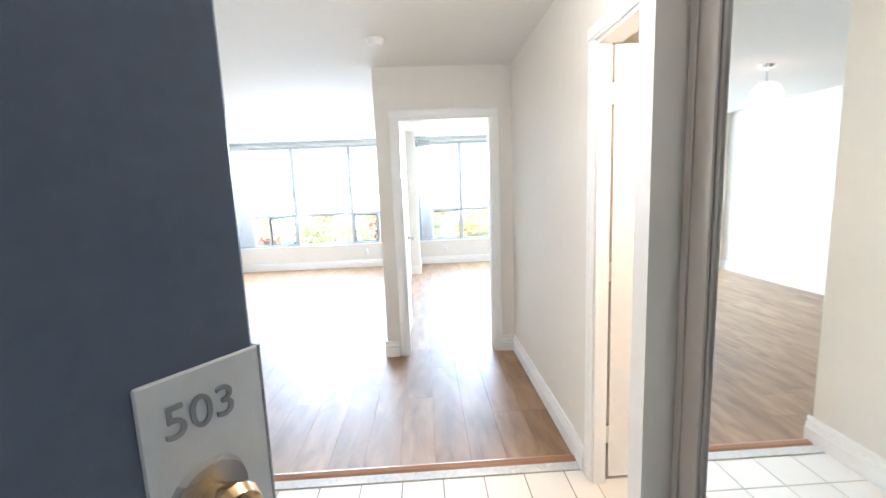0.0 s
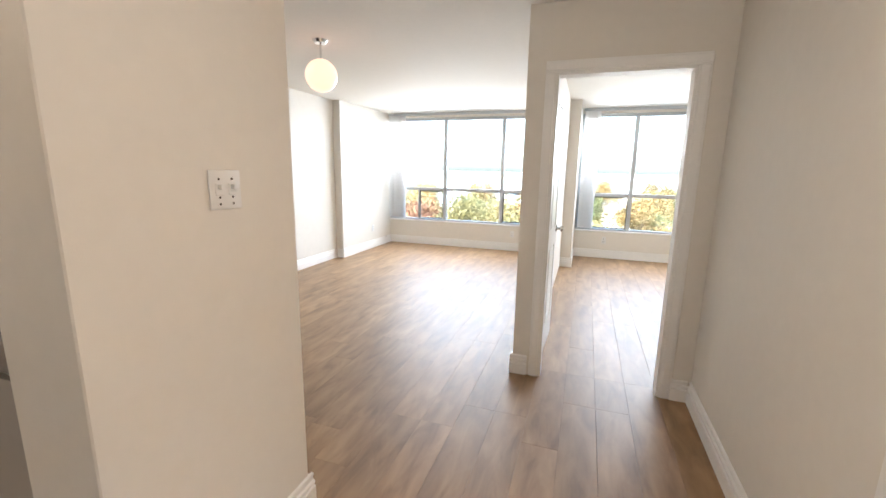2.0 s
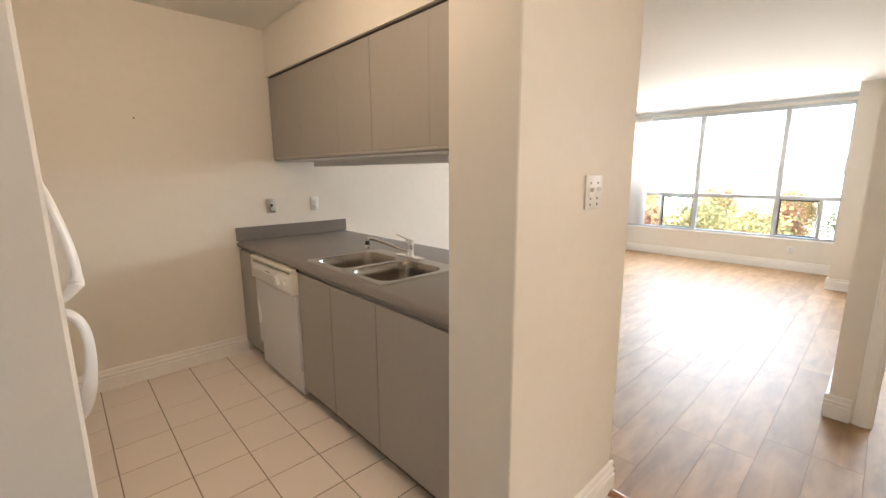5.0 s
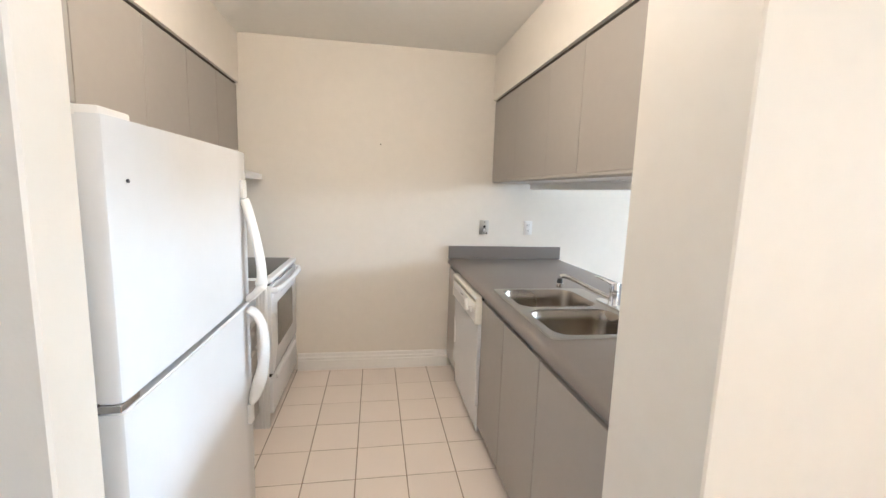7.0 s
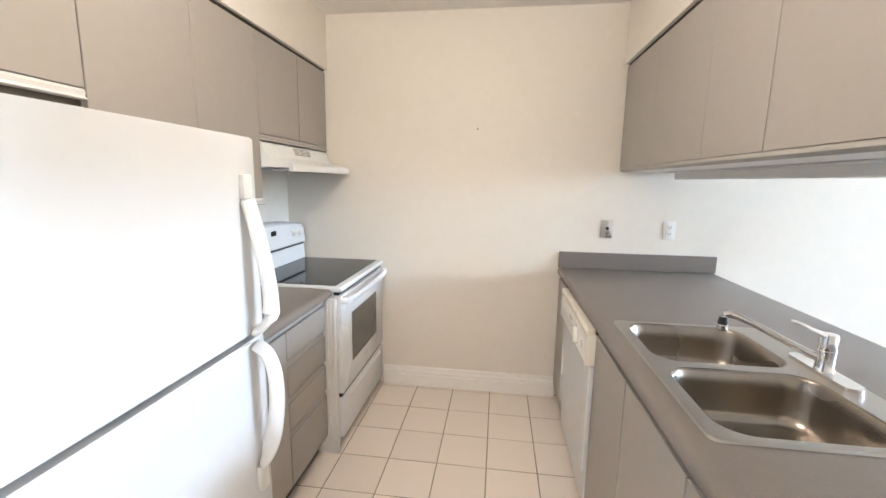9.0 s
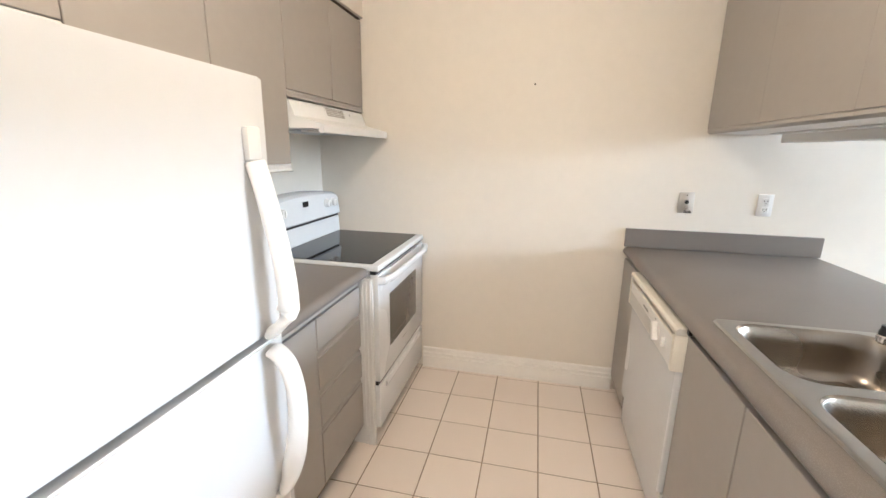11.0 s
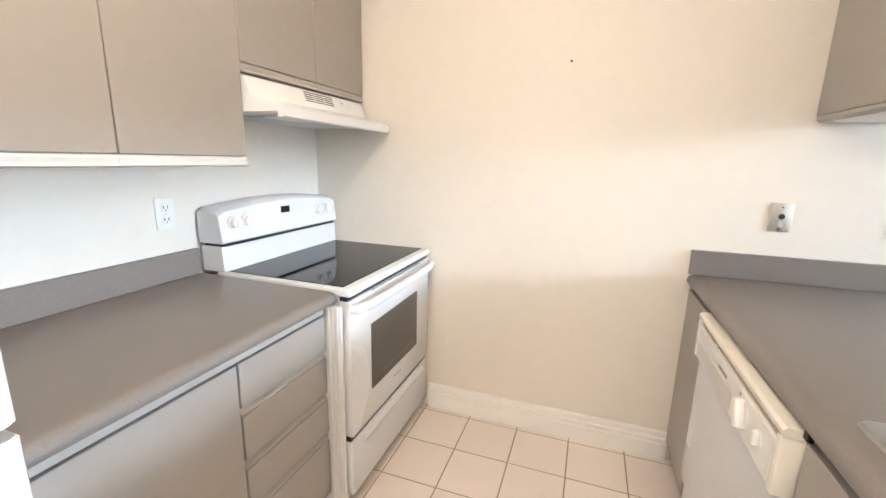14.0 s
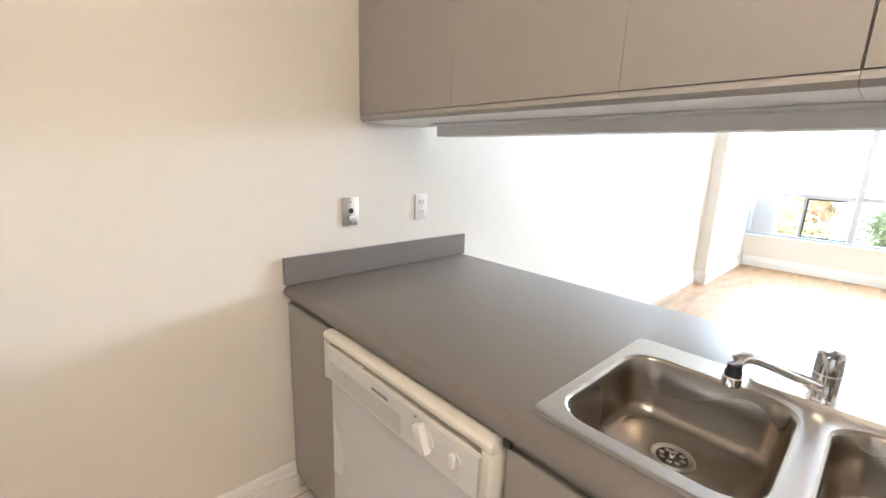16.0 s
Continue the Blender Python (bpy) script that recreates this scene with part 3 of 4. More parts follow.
# ---------------------------------------------------------------- doors
def panel_door(name, w, h, label, hinge_up=True):
    """A six-panel moulded door in its own frame: x along its width from the hinge, y its thickness, z up."""
    d = thing(name, label, "door", kind="structure")
    t = 0.035
    st, mid = 0.105, 0.10
    rails = ((0.0, 0.22), (0.82, 0.98), (1.60, 1.71), (h - 0.11, h))
    dims = [(0, st, 0, t, 0, h), (w - st, w, 0, t, 0, h), (w / 2 - mid / 2, w / 2 + mid / 2, 0, t, 0.22, h - 0.11)]
    for z0, z1 in rails:
        dims += [(st, w / 2 - mid / 2, 0, t, z0, z1), (w / 2 + mid / 2, w - st, 0, t, z0, z1)] if 0.1 < z0 < h - 0.2 else [(st, w - st, 0, t, z0, z1)]
    part("door_frame", boxes(*dims), DOORW, d, smooth=False)
    for (_, z0), (z1, _) in zip(rails, rails[1:]):
        for a, b in ((st, w / 2 - mid / 2), (w / 2 + mid / 2, w - st)):
            bm = bmesh.new()
            add_box(bm, a, b, 0.008, t - 0.008, z0, z1)
            for s0, s1 in ((0.0025, 0.008), (t - 0.008, t - 0.0025)):
                add_box(bm, a + 0.022, b - 0.022, s0, s1, z0 + 0.022, z1 - 0.022, bevel=0.0022)
            part("panel", bm, DOORW, d, smooth=False)
    return d


def hinge(parent, x, y, z):
    hg = part("hinge", boxes((x - 0.012, x + 0.012, y - 0.003, y + 0.001, z - 0.045, z + 0.045)), PLATE, parent, "painted steel hinge")
    return hg


def knob(parent, x, y, sgn, z, material):
    k = part("door_knob", tube([(x, y, z), (x, y + sgn * 0.006, z), (x, y + sgn * 0.0065, z), (x, y + sgn * 0.03, z), (x, y + sgn * 0.034, z), (x, y + sgn * 0.046, z), (x, y + sgn * 0.056, z), (x, y + sgn * 0.06, z)],
                               [0.031, 0.029, 0.012, 0.011, 0.02, 0.027, 0.024, 0.012]), material, parent, "polished metal knob")
    return k


bed_door = panel_door("door_1", 0.745, 2.01, "white six-panel bedroom door standing open")
bed_door.matrix_basis = pose(0.036, YB + 0.125, 0.012, 0, 0, 88)
knob(bed_door, 0.685, 0.0, -1, 0.945, PLATE)
knob(bed_door, 0.685, 0.035, 1, 0.945, PLATE)
bath_door = panel_door("door_2", 0.74, 2.0, "white six-panel bathroom door standing open in warm light")
bath_door.matrix_basis = pose(1.082, 1.787, 0.02, 0, 0, 0)
for z in (0.22, 1.02, 1.80):
    hinge(bath_door, -0.009, 0.004, z)
knob(bath_door, 0.68, 0.0, -1, 0.93, PLATE)

# the flat's own door, ajar, with its number plate
entry = thing("door_3", "dark navy apartment door standing ajar with a steel number plate", "door", kind="structure")
EW = 0.905
part("door_leaf", boxes((0, EW, -0.022, 0.022, 0.01, 2.02), bevel=0.003), NAVY, entry, smooth=False)
plate = part("number_plate", boxes((EW - 0.078, EW + 0.001, -0.0255, -0.022, 1.09, 1.334), bevel=0.0012), NUMPLATE, entry, "satin steel plate")
part("plate_edge", boxes((EW + 0.0005, EW + 0.0025, -0.0255, 0.0255, 1.09, 1.334)), PLATE, entry)
lettering("number", "503", 0.031, (EW - 0.043, -0.0262, 1.304), Euler((radians(90), 0, 0)).to_matrix().to_4x4(), GREYINK, entry)
KX, KZ = EW - 0.044, 1.245
part("knob_rose", cyl((KX, -0.0255, KZ), (KX, -0.031, KZ), 0.026, 0.024, 32), PLATE, entry)
part("door_knob", tube([(KX, -0.031, KZ), (KX, -0.04, KZ), (KX, -0.044, KZ), (KX, -0.055, KZ), (KX, -0.062, KZ), (KX, -0.064, KZ)], [0.010, 0.010, 0.015, 0.018, 0.015, 0.010]), BRASS, entry, "brass knob")
entry.matrix_basis = pose(-0.421, -0.457, 0.0, 0, 0, 55.0)

# mirrored closet doors
def mirror_door(y0, y1, x):
    c = thing("mirror_door", "full-height mirrored sliding closet door in a bronze metal frame", "closet door", (x, y0, 0.012), group="closet doors")
    w, h_ = y1 - y0, 2.03
    part("mirror", boxes((0, 0.004, 0.03, w - 0.03, 0.03, h_ - 0.03)), MIRROR, c, smooth=False)
    part("back_panel", boxes((0.005, 0.014, 0.02, w - 0.02, 0.02, h_ - 0.02)), CABDARK, c, smooth=False)
    for a, b in ((0.0, 0.035), (w - 0.10, w)):
        part("stile", boxes((-0.006, 0.018, a, b, 0, h_), (-0.012, -0.005, a + 0.006, a + 0.024, 0, h_), (-0.010, -0.005, b - 0.03, b - 0.006, 0, h_), bevel=0.003), ALU, c)
    part("rail", boxes((-0.008, 0.018, 0.035, w - 0.035, 0, 0.035), bevel=0.003), ALU, c)
    part("rail", boxes((-0.008, 0.018, 0.035, w - 0.035, h_ - 0.035, h_), bevel=0.003), ALU, c)


mirror_door(-0.46, 0.18, 0.815)
mirror_door(0.12, 0.80, 0.775)
structure("trim_closet", boxes((0.745, 0.86, -0.468, 0.803, 0.0, 0.010), (0.745, 0.86, -0.468, 0.803, 2.05, 2.059)), ALU)

# ---------------------------------------------------------------- ceiling fittings
pend = thing("pendant_lamp", "round opal glass pendant lamp on a short chrome rod", "lamp", (-1.835, 3.745, H))
part("canopy", cyl((0, 0, -0.025), (0, 0, -0.001), 0.05, 0.062, 32), CHROME, pend)
part("rod", cyl((0, 0, -0.15), (0, 0, -0.024), 0.008), CHROME, pend)
part("collar", cyl((0, 0, -0.165), (0, 0, -0.148), 0.036, 0.03), CHROME, pend)
bmg = bmesh.new()
bmesh.ops.create_uvsphere(bmg, u_segments=40, v_segments=24, radius=0.128, matrix=Matrix.Translation((0, 0, -0.272)))
part("globe", bmg, OPAL, pend, "lit opal glass globe")
smoke = thing("smoke_alarm", "round white smoke alarm on the ceiling", "smoke alarm", (-0.03, 2.87, H))
part("base", cyl((0, 0, -0.012), (0, 0, -0.001), 0.062, 0.062, 32), WHITEPL, smoke)
part("cover", cyl((0, 0, -0.036), (0, 0, -0.012), 0.045, 0.058, 32), WHITEPL, smoke)
def unseen_ceiling_light(x, y, z, label, watts, tone=(1.0, 0.87, 0.73)):
    c = thing("unseen_ceiling_light", label, "lamp", (x, y, z), group="ceiling lights")
    part("base", cyl((0, 0, -0.02), (0, 0, -0.001), 0.10, 0.10, 32), CHROME, c)
    g = bmesh.new()
    bmesh.ops.create_uvsphere(g, u_segments=32, v_segments=16, radius=0.13, matrix=Matrix.Translation((0, 0, -0.06)) @ Matrix.Diagonal((1, 1, 0.55, 1)))
    part("shade", g, OPALB, c, "lit opal glass bowl, out of view")
    lamp("unseen_bulb", "POINT", (x, y, z - 0.24), watts, tone, 0.11)


unseen_ceiling_light(1.75, 1.25, H, "lit round opal glass ceiling light in the bathroom", BATH_W, (1.0, 0.70, 0.44))
# the next two lights are unseen, added to brighten kitchen and hall
unseen_ceiling_light(-1.75, 0.62, HK, "added ceiling light, unseen, brightening the kitchen", KITCHEN_W, (1.0, 0.79, 0.57))
unseen_ceiling_light(0.48, 1.08, H, "added ceiling light, unseen, brightening the entrance hall", HALL_W)

# ---------------------------------------------------------------- plates on the walls
def wall_plate(name, label, m, w, h, material, kind_):
    """A plate in its own frame: x across, z up, facing -y."""
    p = thing(name, label, "switch" if "switch" in name else "socket")
    part("plate", boxes((-w / 2, w / 2, -0.006, 0, -h / 2, h / 2), bevel=0.0025, seg=2), material, p)
    if kind_ == "double_switch":
        for sx in (-0.024, 0.024):
            part("toggle", boxes((sx - 0.007, sx + 0.007, -0.022, -0.004, 0.002, 0.016), (sx - 0.015, sx + 0.015, -0.0085, -0.005, -0.016, 0.02), bevel=0.0015), WHITEPL, p)
            for sz in (-0.042, -0.022, 0.032):
                part("screw", cyl((sx, -0.0075, sz), (sx, -0.0055, sz), 0.0036, n=10), CABDARK, p)
    if kind_ == "socket":
        for sz in (-0.022, 0.022):
            part("socket_face", boxes((-0.017, 0.017, -0.009, -0.005, sz - 0.015, sz + 0.015), bevel=0.002), WHITEPL, p)
            part("slot", boxes((-0.009, -0.006, -0.0098, -0.0085, sz - 0.004, sz + 0.007), (0.006, 0.009, -0.0098, -0.0085, sz - 0.004, sz + 0.007), (-0.002, 0.002, -0.0098, -0.0085, sz - 0.011, sz - 0.007)), CABDARK, p)
        part("screw", cyl((0, -0.0072, 0), (0, -0.0055, 0), 0.003, n=10), PLATE, p)
    if kind_ == "jack":
        part("boss", cyl((0, -0.011, 0.004), (0, -0.005, 0.004), 0.011, 0.009, n=16), BLACK, p)
        part("jack_hole", cyl((0, -0.0118, 0.004), (0, -0.0108, 0.004), 0.004, 0.004, n=12), BLACK, p)
        part("ring", cyl((0, -0.013, -0.026), (0, -0.005, -0.026), 0.011, 0.008, n=16), CHROME, p)
        part("screw", cyl((0, -0.0075, 0.04), (0, -0.0055, 0.04), 0.0035, n=10), CABDARK, p)
        part("screw", cyl((0, -0.0075, -0.045), (0, -0.0055, -0.045), 0.0035, n=10), CABDARK, p)
    p.matrix_basis = m
    return p


wall_plate("light_switch", "white double toggle switch plate on the cream wall", pose(-0.7495, 1.664, 1.362, 0, 0, 90), 0.115, 0.116, WHITEPL, "double_switch")
wall_plate("wall_socket", "satin steel wall plate with a black jack on cream wall", pose(XW + 0.0005, 1.573, 1.172, 0, 0, 90), 0.076, 0.115, PLATE, "jack")
wall_plate("wall_socket", "white double electrical socket above the worktop", pose(XW + 0.0005, 1.948, 1.172, 0, 0, 90), 0.072, 0.115, WHITEPL, "socket")
wall_plate("wall_socket", "white double electrical socket beside the cooker", pose(-2.565, YS + 0.0005, 1.153, 0, 0, 180), 0.072, 0.115, WHITEPL, "socket")
wall_plate("wall_socket", "white double electrical socket under the living room window", pose(-0.927, YN - 0.0005, 0.30, 0, 0, 0), 0.07, 0.115, WHITEPL, "socket")
wall_plate("wall_socket", "white double electrical socket under the bedroom window", pose(0.62, YN - 0.0005, 0.30, 0, 0, 0), 0.07, 0.115, WHITEPL, "socket")
wall_plate("wall_socket", "white double electrical socket low on the living room wall", pose(-3.3515, 7.35, 0.36, 0, 0, 90), 0.07, 0.115, WHITEPL, "socket")
therm = thing("thermostat", "small white thermostat on the column", "thermostat", (-0.42, 7.25, 1.50))
part("body", boxes((-0.025, -0.0005, -0.04, 0.04, -0.055, 0.055), bevel=0.004), WHITEPL, therm)
part("dial", cyl((-0.032, 0, 0.01), (-0.024, 0, 0.01), 0.02), CHROME, therm)
nail = tagged(link("nail", tube([(XW - 0.004, 0.73, 1.79), (XW + 0.008, 0.73, 1.79), (XW + 0.009, 0.73, 1.79), (XW + 0.011, 0.73, 1.79)], [0.002, 0.002, 0.0055, 0.0055], 8), CABDARK, True), "small dark nail in the cream wall", "nail")

# ---------------------------------------------------------------- kitchen: worktop run under the hatch
def slab_door(x0, x1, y, z0, z1, t, sgn, parent, name="door", ease=0.0018):
    """A flat cabinet front at y, standing out to the side of sgn, with eased edges."""
    a, b = sorted((y, y + sgn * t))
    d = part(name, boxes((x0, x1, a, b, z0, z1), bevel=ease), CAB, parent)
    return d


YF = 1.315
for x0, x1, lab in ((-3.47, -3.118, "narrow grey laminate filler cabinet beside the dishwasher"), (-2.408, -1.035, "grey laminate sink base cabinet with three doors")):
    c = thing("base_cabinet", lab, "cabinet", (0, 0, 0), group="grey kitchen cabinets")
    part("body", boxes((x0, x1, YF + 0.001, 1.925, 0.095, 0.70)), CABEDGE, c, smooth=False)
    part("side_panel", boxes((x0, x0 + 0.018, YF + 0.001, 1.925, 0.701, 0.866)), CABEDGE, c, smooth=False)
    part("side_panel", boxes((x1 - 0.018, x1, YF + 0.001, 1.925, 0.701, 0.866)), CABEDGE, c, smooth=False)
    part("top_rail", boxes((x0 + 0.019, x1 - 0.019, YF + 0.001, YF + 0.02, 0.701, 0.866)), CABEDGE, c, smooth=False)
    # recessed plinth takes the painted gap-shade colour, not the cabinet grey
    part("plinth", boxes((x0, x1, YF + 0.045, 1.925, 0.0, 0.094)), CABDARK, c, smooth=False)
    edges = (x0, x1) if x0 < -3 else (-2.408, -2.008, -1.577, -1.035)
    for a, b in zip(edges, edges[1:]):
        slab_door(a + 0.0025, b - 0.0025, YF, 0.095, 0.842, 0.019, -1, c)

nose = [(2.24, 0.868), (2.24, 0.9), (2.236, 0.907), (2.225, 0.91), (1.318, 0.91), (1.302, 0.907), (1.29, 0.899), (1.283, 0.886), (1.283, 0.878), (1.288, 0.871), (1.297, 0.868)]
counter = thing("worktop", "grey speckled laminate worktop with a rounded front edge", "worktop")
SX0, SX1, SY0, SY1 = -2.385, -1.625, 1.355, 1.845
bm = prism(nose, "x", XW + 0.001, SX0)
for src in (prism(nose, "x", SX1, -1.032), prism([(SY0, 0.868), (SY0, 0.91), (1.318, 0.91), (1.302, 0.907), (1.29, 0.899), (1.283, 0.886), (1.283, 0.878), (1.288, 0.871), (1.297, 0.868)], "x", SX0, SX1),
            prism([(2.24, 0.868), (2.24, 0.9), (2.236, 0.907), (2.225, 0.91), (SY1, 0.91), (SY1, 0.868)], "x", SX0, SX1)):
    tmp = bpy.data.meshes.new("tmp")
    src.to_mesh(tmp)
    src.free()
    bm.from_mesh(tmp)
part("slab", bm, TOP, counter)
part("upstand", boxes((XW + 0.001, XW + 0.021, 1.284, 2.24, 0.911, 1.016), bevel=0.002), TOP, counter)

# sink
def bowl_ring(x0, x1, y0, y1, r, z):
    return [(x, y, z) for x, y in rounded_rect(x0, x1, y0, y1, r, 6)]


def loft(bm, rings, close_last=True):
    vs = [[bm.verts.new(p) for p in ring] for ring in rings]
    n = len(vs[0])
    for a, b in zip(vs, vs[1:]):
        for k in range(n):
            bm.faces.new((a[k], a[(k + 1) % n], b[(k + 1) % n], b[k]))
    if close_last:
        bm.faces.new(vs[-1])
    return vs


def rim_outline(x0, x1, y0, y1, left):
    """Half of the sink's outline, rounded at its outer corners only."""
    r, e, pts = 0.026, 0.0002, []
    ra, rb = (r, e) if left else (e, r)
    for cx, cy, a, q in ((x1 - rb, y1 - rb, 0, rb), (x0 + ra, y1 - ra, 90, ra), (x0 + ra, y0 + ra, 180, ra), (x1 - rb, y0 + rb, 270, rb)):
        for k in range(7):
            t = radians(a + 15 * k)
            pts.append((cx + q * math.cos(t), cy + q * math.sin(t)))
    return pts


sink = thing("sink", "stainless steel double bowl sink set in the grey worktop", "sink")
BY0, BY1 = 1.386, 1.79
BOWLS = ((-2.372, -2.018), (-1.978, -1.628))
RX0, RX1, RY0, RY1 = -2.398, -1.604, 1.348, 1.888
zt, zb = 0.9175, 0.911
rim = bmesh.new()
for (a, b), (c, d) in zip(BOWLS, ((RX0, -1.998), (-1.998, RX1))):
    loft(rim, [[(x, y, z) for x, y in rim_outline(c + i * (c == RX0), d - i * (d == RX1), RY0 + i, RY1 - i, c == RX0)] for i, z in ((0.0, zb), (0.003, zt - 0.001), (0.007, zt))]
         + [[(x, y, zt) for x, y in rounded_rect(a, b, BY0, BY1, 0.075)]], False)
bmesh.ops.recalc_face_normals(rim, faces=rim.faces)
part("rim", rim, RIMSTEEL, sink, "polished steel rim", smooth=False)
for a, b in BOWLS:
    bm = bmesh.new()
    lv = [(0.0, zt, 0.075), (0.004, zt - 0.002, 0.073), (0.008, zt - 0.008, 0.07), (0.012, 0.86, 0.068), (0.02, 0.80, 0.064), (0.028, 0.784, 0.058), (0.042, 0.774, 0.05), (0.11, 0.7665, 0.04)]
    loft(bm, [bowl_ring(a + i, b - i, BY0 + i, BY1 - i, r, z) for i, z, r in lv])
    bmesh.ops.reverse_faces(bm, faces=bm.faces)
    bw = part("bowl", bm, STEEL, sink, "brushed steel bowl")
    cx, cy = (a + b) / 2 - 0.01, 1.638
    bmd = bmesh.new()
    loft(bmd, [[(cx + r * math.cos(k * math.pi / 16), cy + r * math.sin(k * math.pi / 16), z) for k in range(32)] for r, z in ((0.047, 0.7655), (0.046, 0.7700), (0.044, 0.7715), (0.040, 0.7715), (0.037, 0.7695), (0.033, 0.7672))], False)
    bmesh.ops.recalc_face_normals(bmd, faces=bmd.faces)
    part("drain", bmd, RIMSTEEL, bw, "polished drain flange")
    part("drain_well", cyl((cx, cy, 0.7655), (cx, cy, 0.7678), 0.0345, 0.032, 28), BLACK, bw, "dark drain well")
    bmh = bmesh.new()
    for k in range(8):
        t = 2 * math.pi * k / 8
        add_cyl(bmh, (cx + 0.022 * math.cos(t), cy + 0.022 * math.sin(t), 0.7675), (cx + 0.022 * math.cos(t), cy + 0.022 * math.sin(t), 0.7692), 0.006, n=10)
    add_cyl(bmh, (cx, cy, 0.7670), (cx, cy, 0.780), 0.009, 0.006, 12)
    part("strainer", bmh, CHROME, bw)

tap = thing("kitchen_tap", "chrome single-lever kitchen tap on a long deck plate", "tap", (-2.003, 1.842, zt))
part("deck_plate", prism([(x, y) for x, y in rounded_rect(-0.125, 0.125, -0.027, 0.027, 0.026)], "z", 0.0, 0.011), CHROME, tap)
sx, sy = -0.118, -0.222
part("body", tube([(0, 0, 0.008), (0, 0, 0.016), (0, 0, 0.02), (0, 0, 0.07), (0, 0, 0.072), (0, 0, 0.074), (0, 0, 0.112), (0, 0, 0.120), (0, 0, 0.122)], [0.026, 0.025, 0.0235, 0.0232, 0.0215, 0.0235, 0.0235, 0.021, 0.010], 28), CHROME, tap)
part("spout", tube([(0, 0, 0.042), (0.14 * sx, 0.14 * sy, 0.05), (0.4 * sx, 0.4 * sy, 0.078), (0.7 * sx, 0.7 * sy, 0.112), (0.86 * sx, 0.86 * sy, 0.127), (0.95 * sx, 0.95 * sy, 0.131), (sx, sy, 0.127), (1.02 * sx, 1.02 * sy, 0.112)], [0.0135, 0.0125, 0.0105, 0.0105, 0.0115, 0.0125, 0.0135, 0.0115], 16), CHROME, tap)
hx_, hy_ = 1.02 * sx, 1.02 * sy
part("aerator", tube([(hx_, hy_, 0.118), (hx_, hy_, 0.108), (hx_, hy_, 0.104), (hx_, hy_, 0.093)], [0.012, 0.0125, 0.0145, 0.0145], 20), BLACK, tap, "black swivel collar")
part("spray_ring", tube([(hx_, hy_, 0.095), (hx_, hy_, 0.092), (hx_, hy_, 0.078), (hx_, hy_, 0.073)], [0.014, 0.017, 0.017, 0.013], 20), CHROME, tap)
part("lever", tube([(0, 0.004, 0.110), (0.002, -0.016, 0.117), (0.008, -0.055, 0.134), (0.014, -0.105, 0.156), (0.015, -0.113, 0.157)], [(0.016, 0.012), (0.014, 0.009), (0.009, 0.006), (0.011, 0.004), (0.006, 0.003)], 14), CHROME, tap)

# dishwasher
dw = thing("dishwasher", "white built-in dishwasher with an almond control console", "dishwasher")
DX0, DX1, DF = -3.108, -2.415, 1.292
part("door", boxes((DX0 + 0.006, DX1 - 0.006, DF - 0.012, DF + 0.045, 0.205, 0.700), bevel=0.004), ENAMEL, dw, "white enamel door")
part("body", boxes((DX0 + 0.004, DX1 - 0.004, DF + 0.046, 1.90, 0.10, 0.85)), CABDARK, dw, smooth=False)
part("kick_plate", boxes((DX0 + 0.006, DX1 - 0.006, DF + 0.004, DF + 0.04, 0.04, 0.196), bevel=0.003), ENAMEL, dw)
CF = DF - 0.027
cons = part("console", boxes((DX0 + 0.016, DX1 - 0.026, CF, DF + 0.04, 0.702, 0.818), bevel=0.003), ALMOND, dw, "almond plastic console")
for a, b in ((DX0, DX0 + 0.0155), (DX1 - 0.0255, DX1)):
    part("end_cap", boxes((a, b, CF - 0.005, DF + 0.04, 0.702, 0.836), bevel=0.004, seg=2), ALMOND, dw)
part("top_lip", prism([(DF + 0.045, 0.837), (CF + 0.006, 0.837), (CF - 0.004, 0.839), (CF - 0.006, 0.844), (CF - 0.005, 0.853), (CF + 0.002, 0.860), (DF + 0.045, 0.864)], "x", DX0, DX1), ALMOND, dw, "yellowed almond lip")
part("handle_slot", boxes((DX0 + 0.016, DX1 - 0.026, CF + 0.020, DF + 0.03, 0.8185, 0.8365)), SLOTSHADE, dw, smooth=False)
part("latch", boxes((DX0 + 0.20, DX0 + 0.225, CF - 0.002, CF + 0.018, 0.8185, 0.828), bevel=0.002), WHITEPL, dw, "small white latch")
part("face_plate", boxes((DX0 + 0.022, DX1 - 0.032, CF - 0.0025, CF + 0.0005, 0.708, 0.812), bevel=0.001), WHITEPL, cons)
part("label_band", boxes((DX0 + 0.03, DX0 + 0.40, CF - 0.0035, CF - 0.0024, 0.714, 0.770)), BAND, cons, "pale grey printed band", smooth=False)
part("badge", boxes((DX0 + 0.27, DX0 + 0.345, CF - 0.0042, CF - 0.0024, 0.783, 0.790)), GREYINK, cons, smooth=False)
kd = part("dial", boxes((-0.014, 0.014, -0.022, 0.0, -0.036, 0.036), bevel=0.005, seg=2), TRIM, cons, "white selector lever")
kd.location, kd.rotation_euler = (DX1 - 0.20, CF - 0.002, 0.765), (0, radians(-24), 0)
part("dial_base", cyl((DX1 - 0.20, CF - 0.006, 0.765), (DX1 - 0.20, CF - 0.002, 0.765), 0.030, 0.033, 28), WHITEPL, cons)
part("indicator", cyl((DX1 - 0.235, CF - 0.004, 0.800), (DX1 - 0.235, CF - 0.002, 0.800), 0.004, n=10), GREYINK, cons)
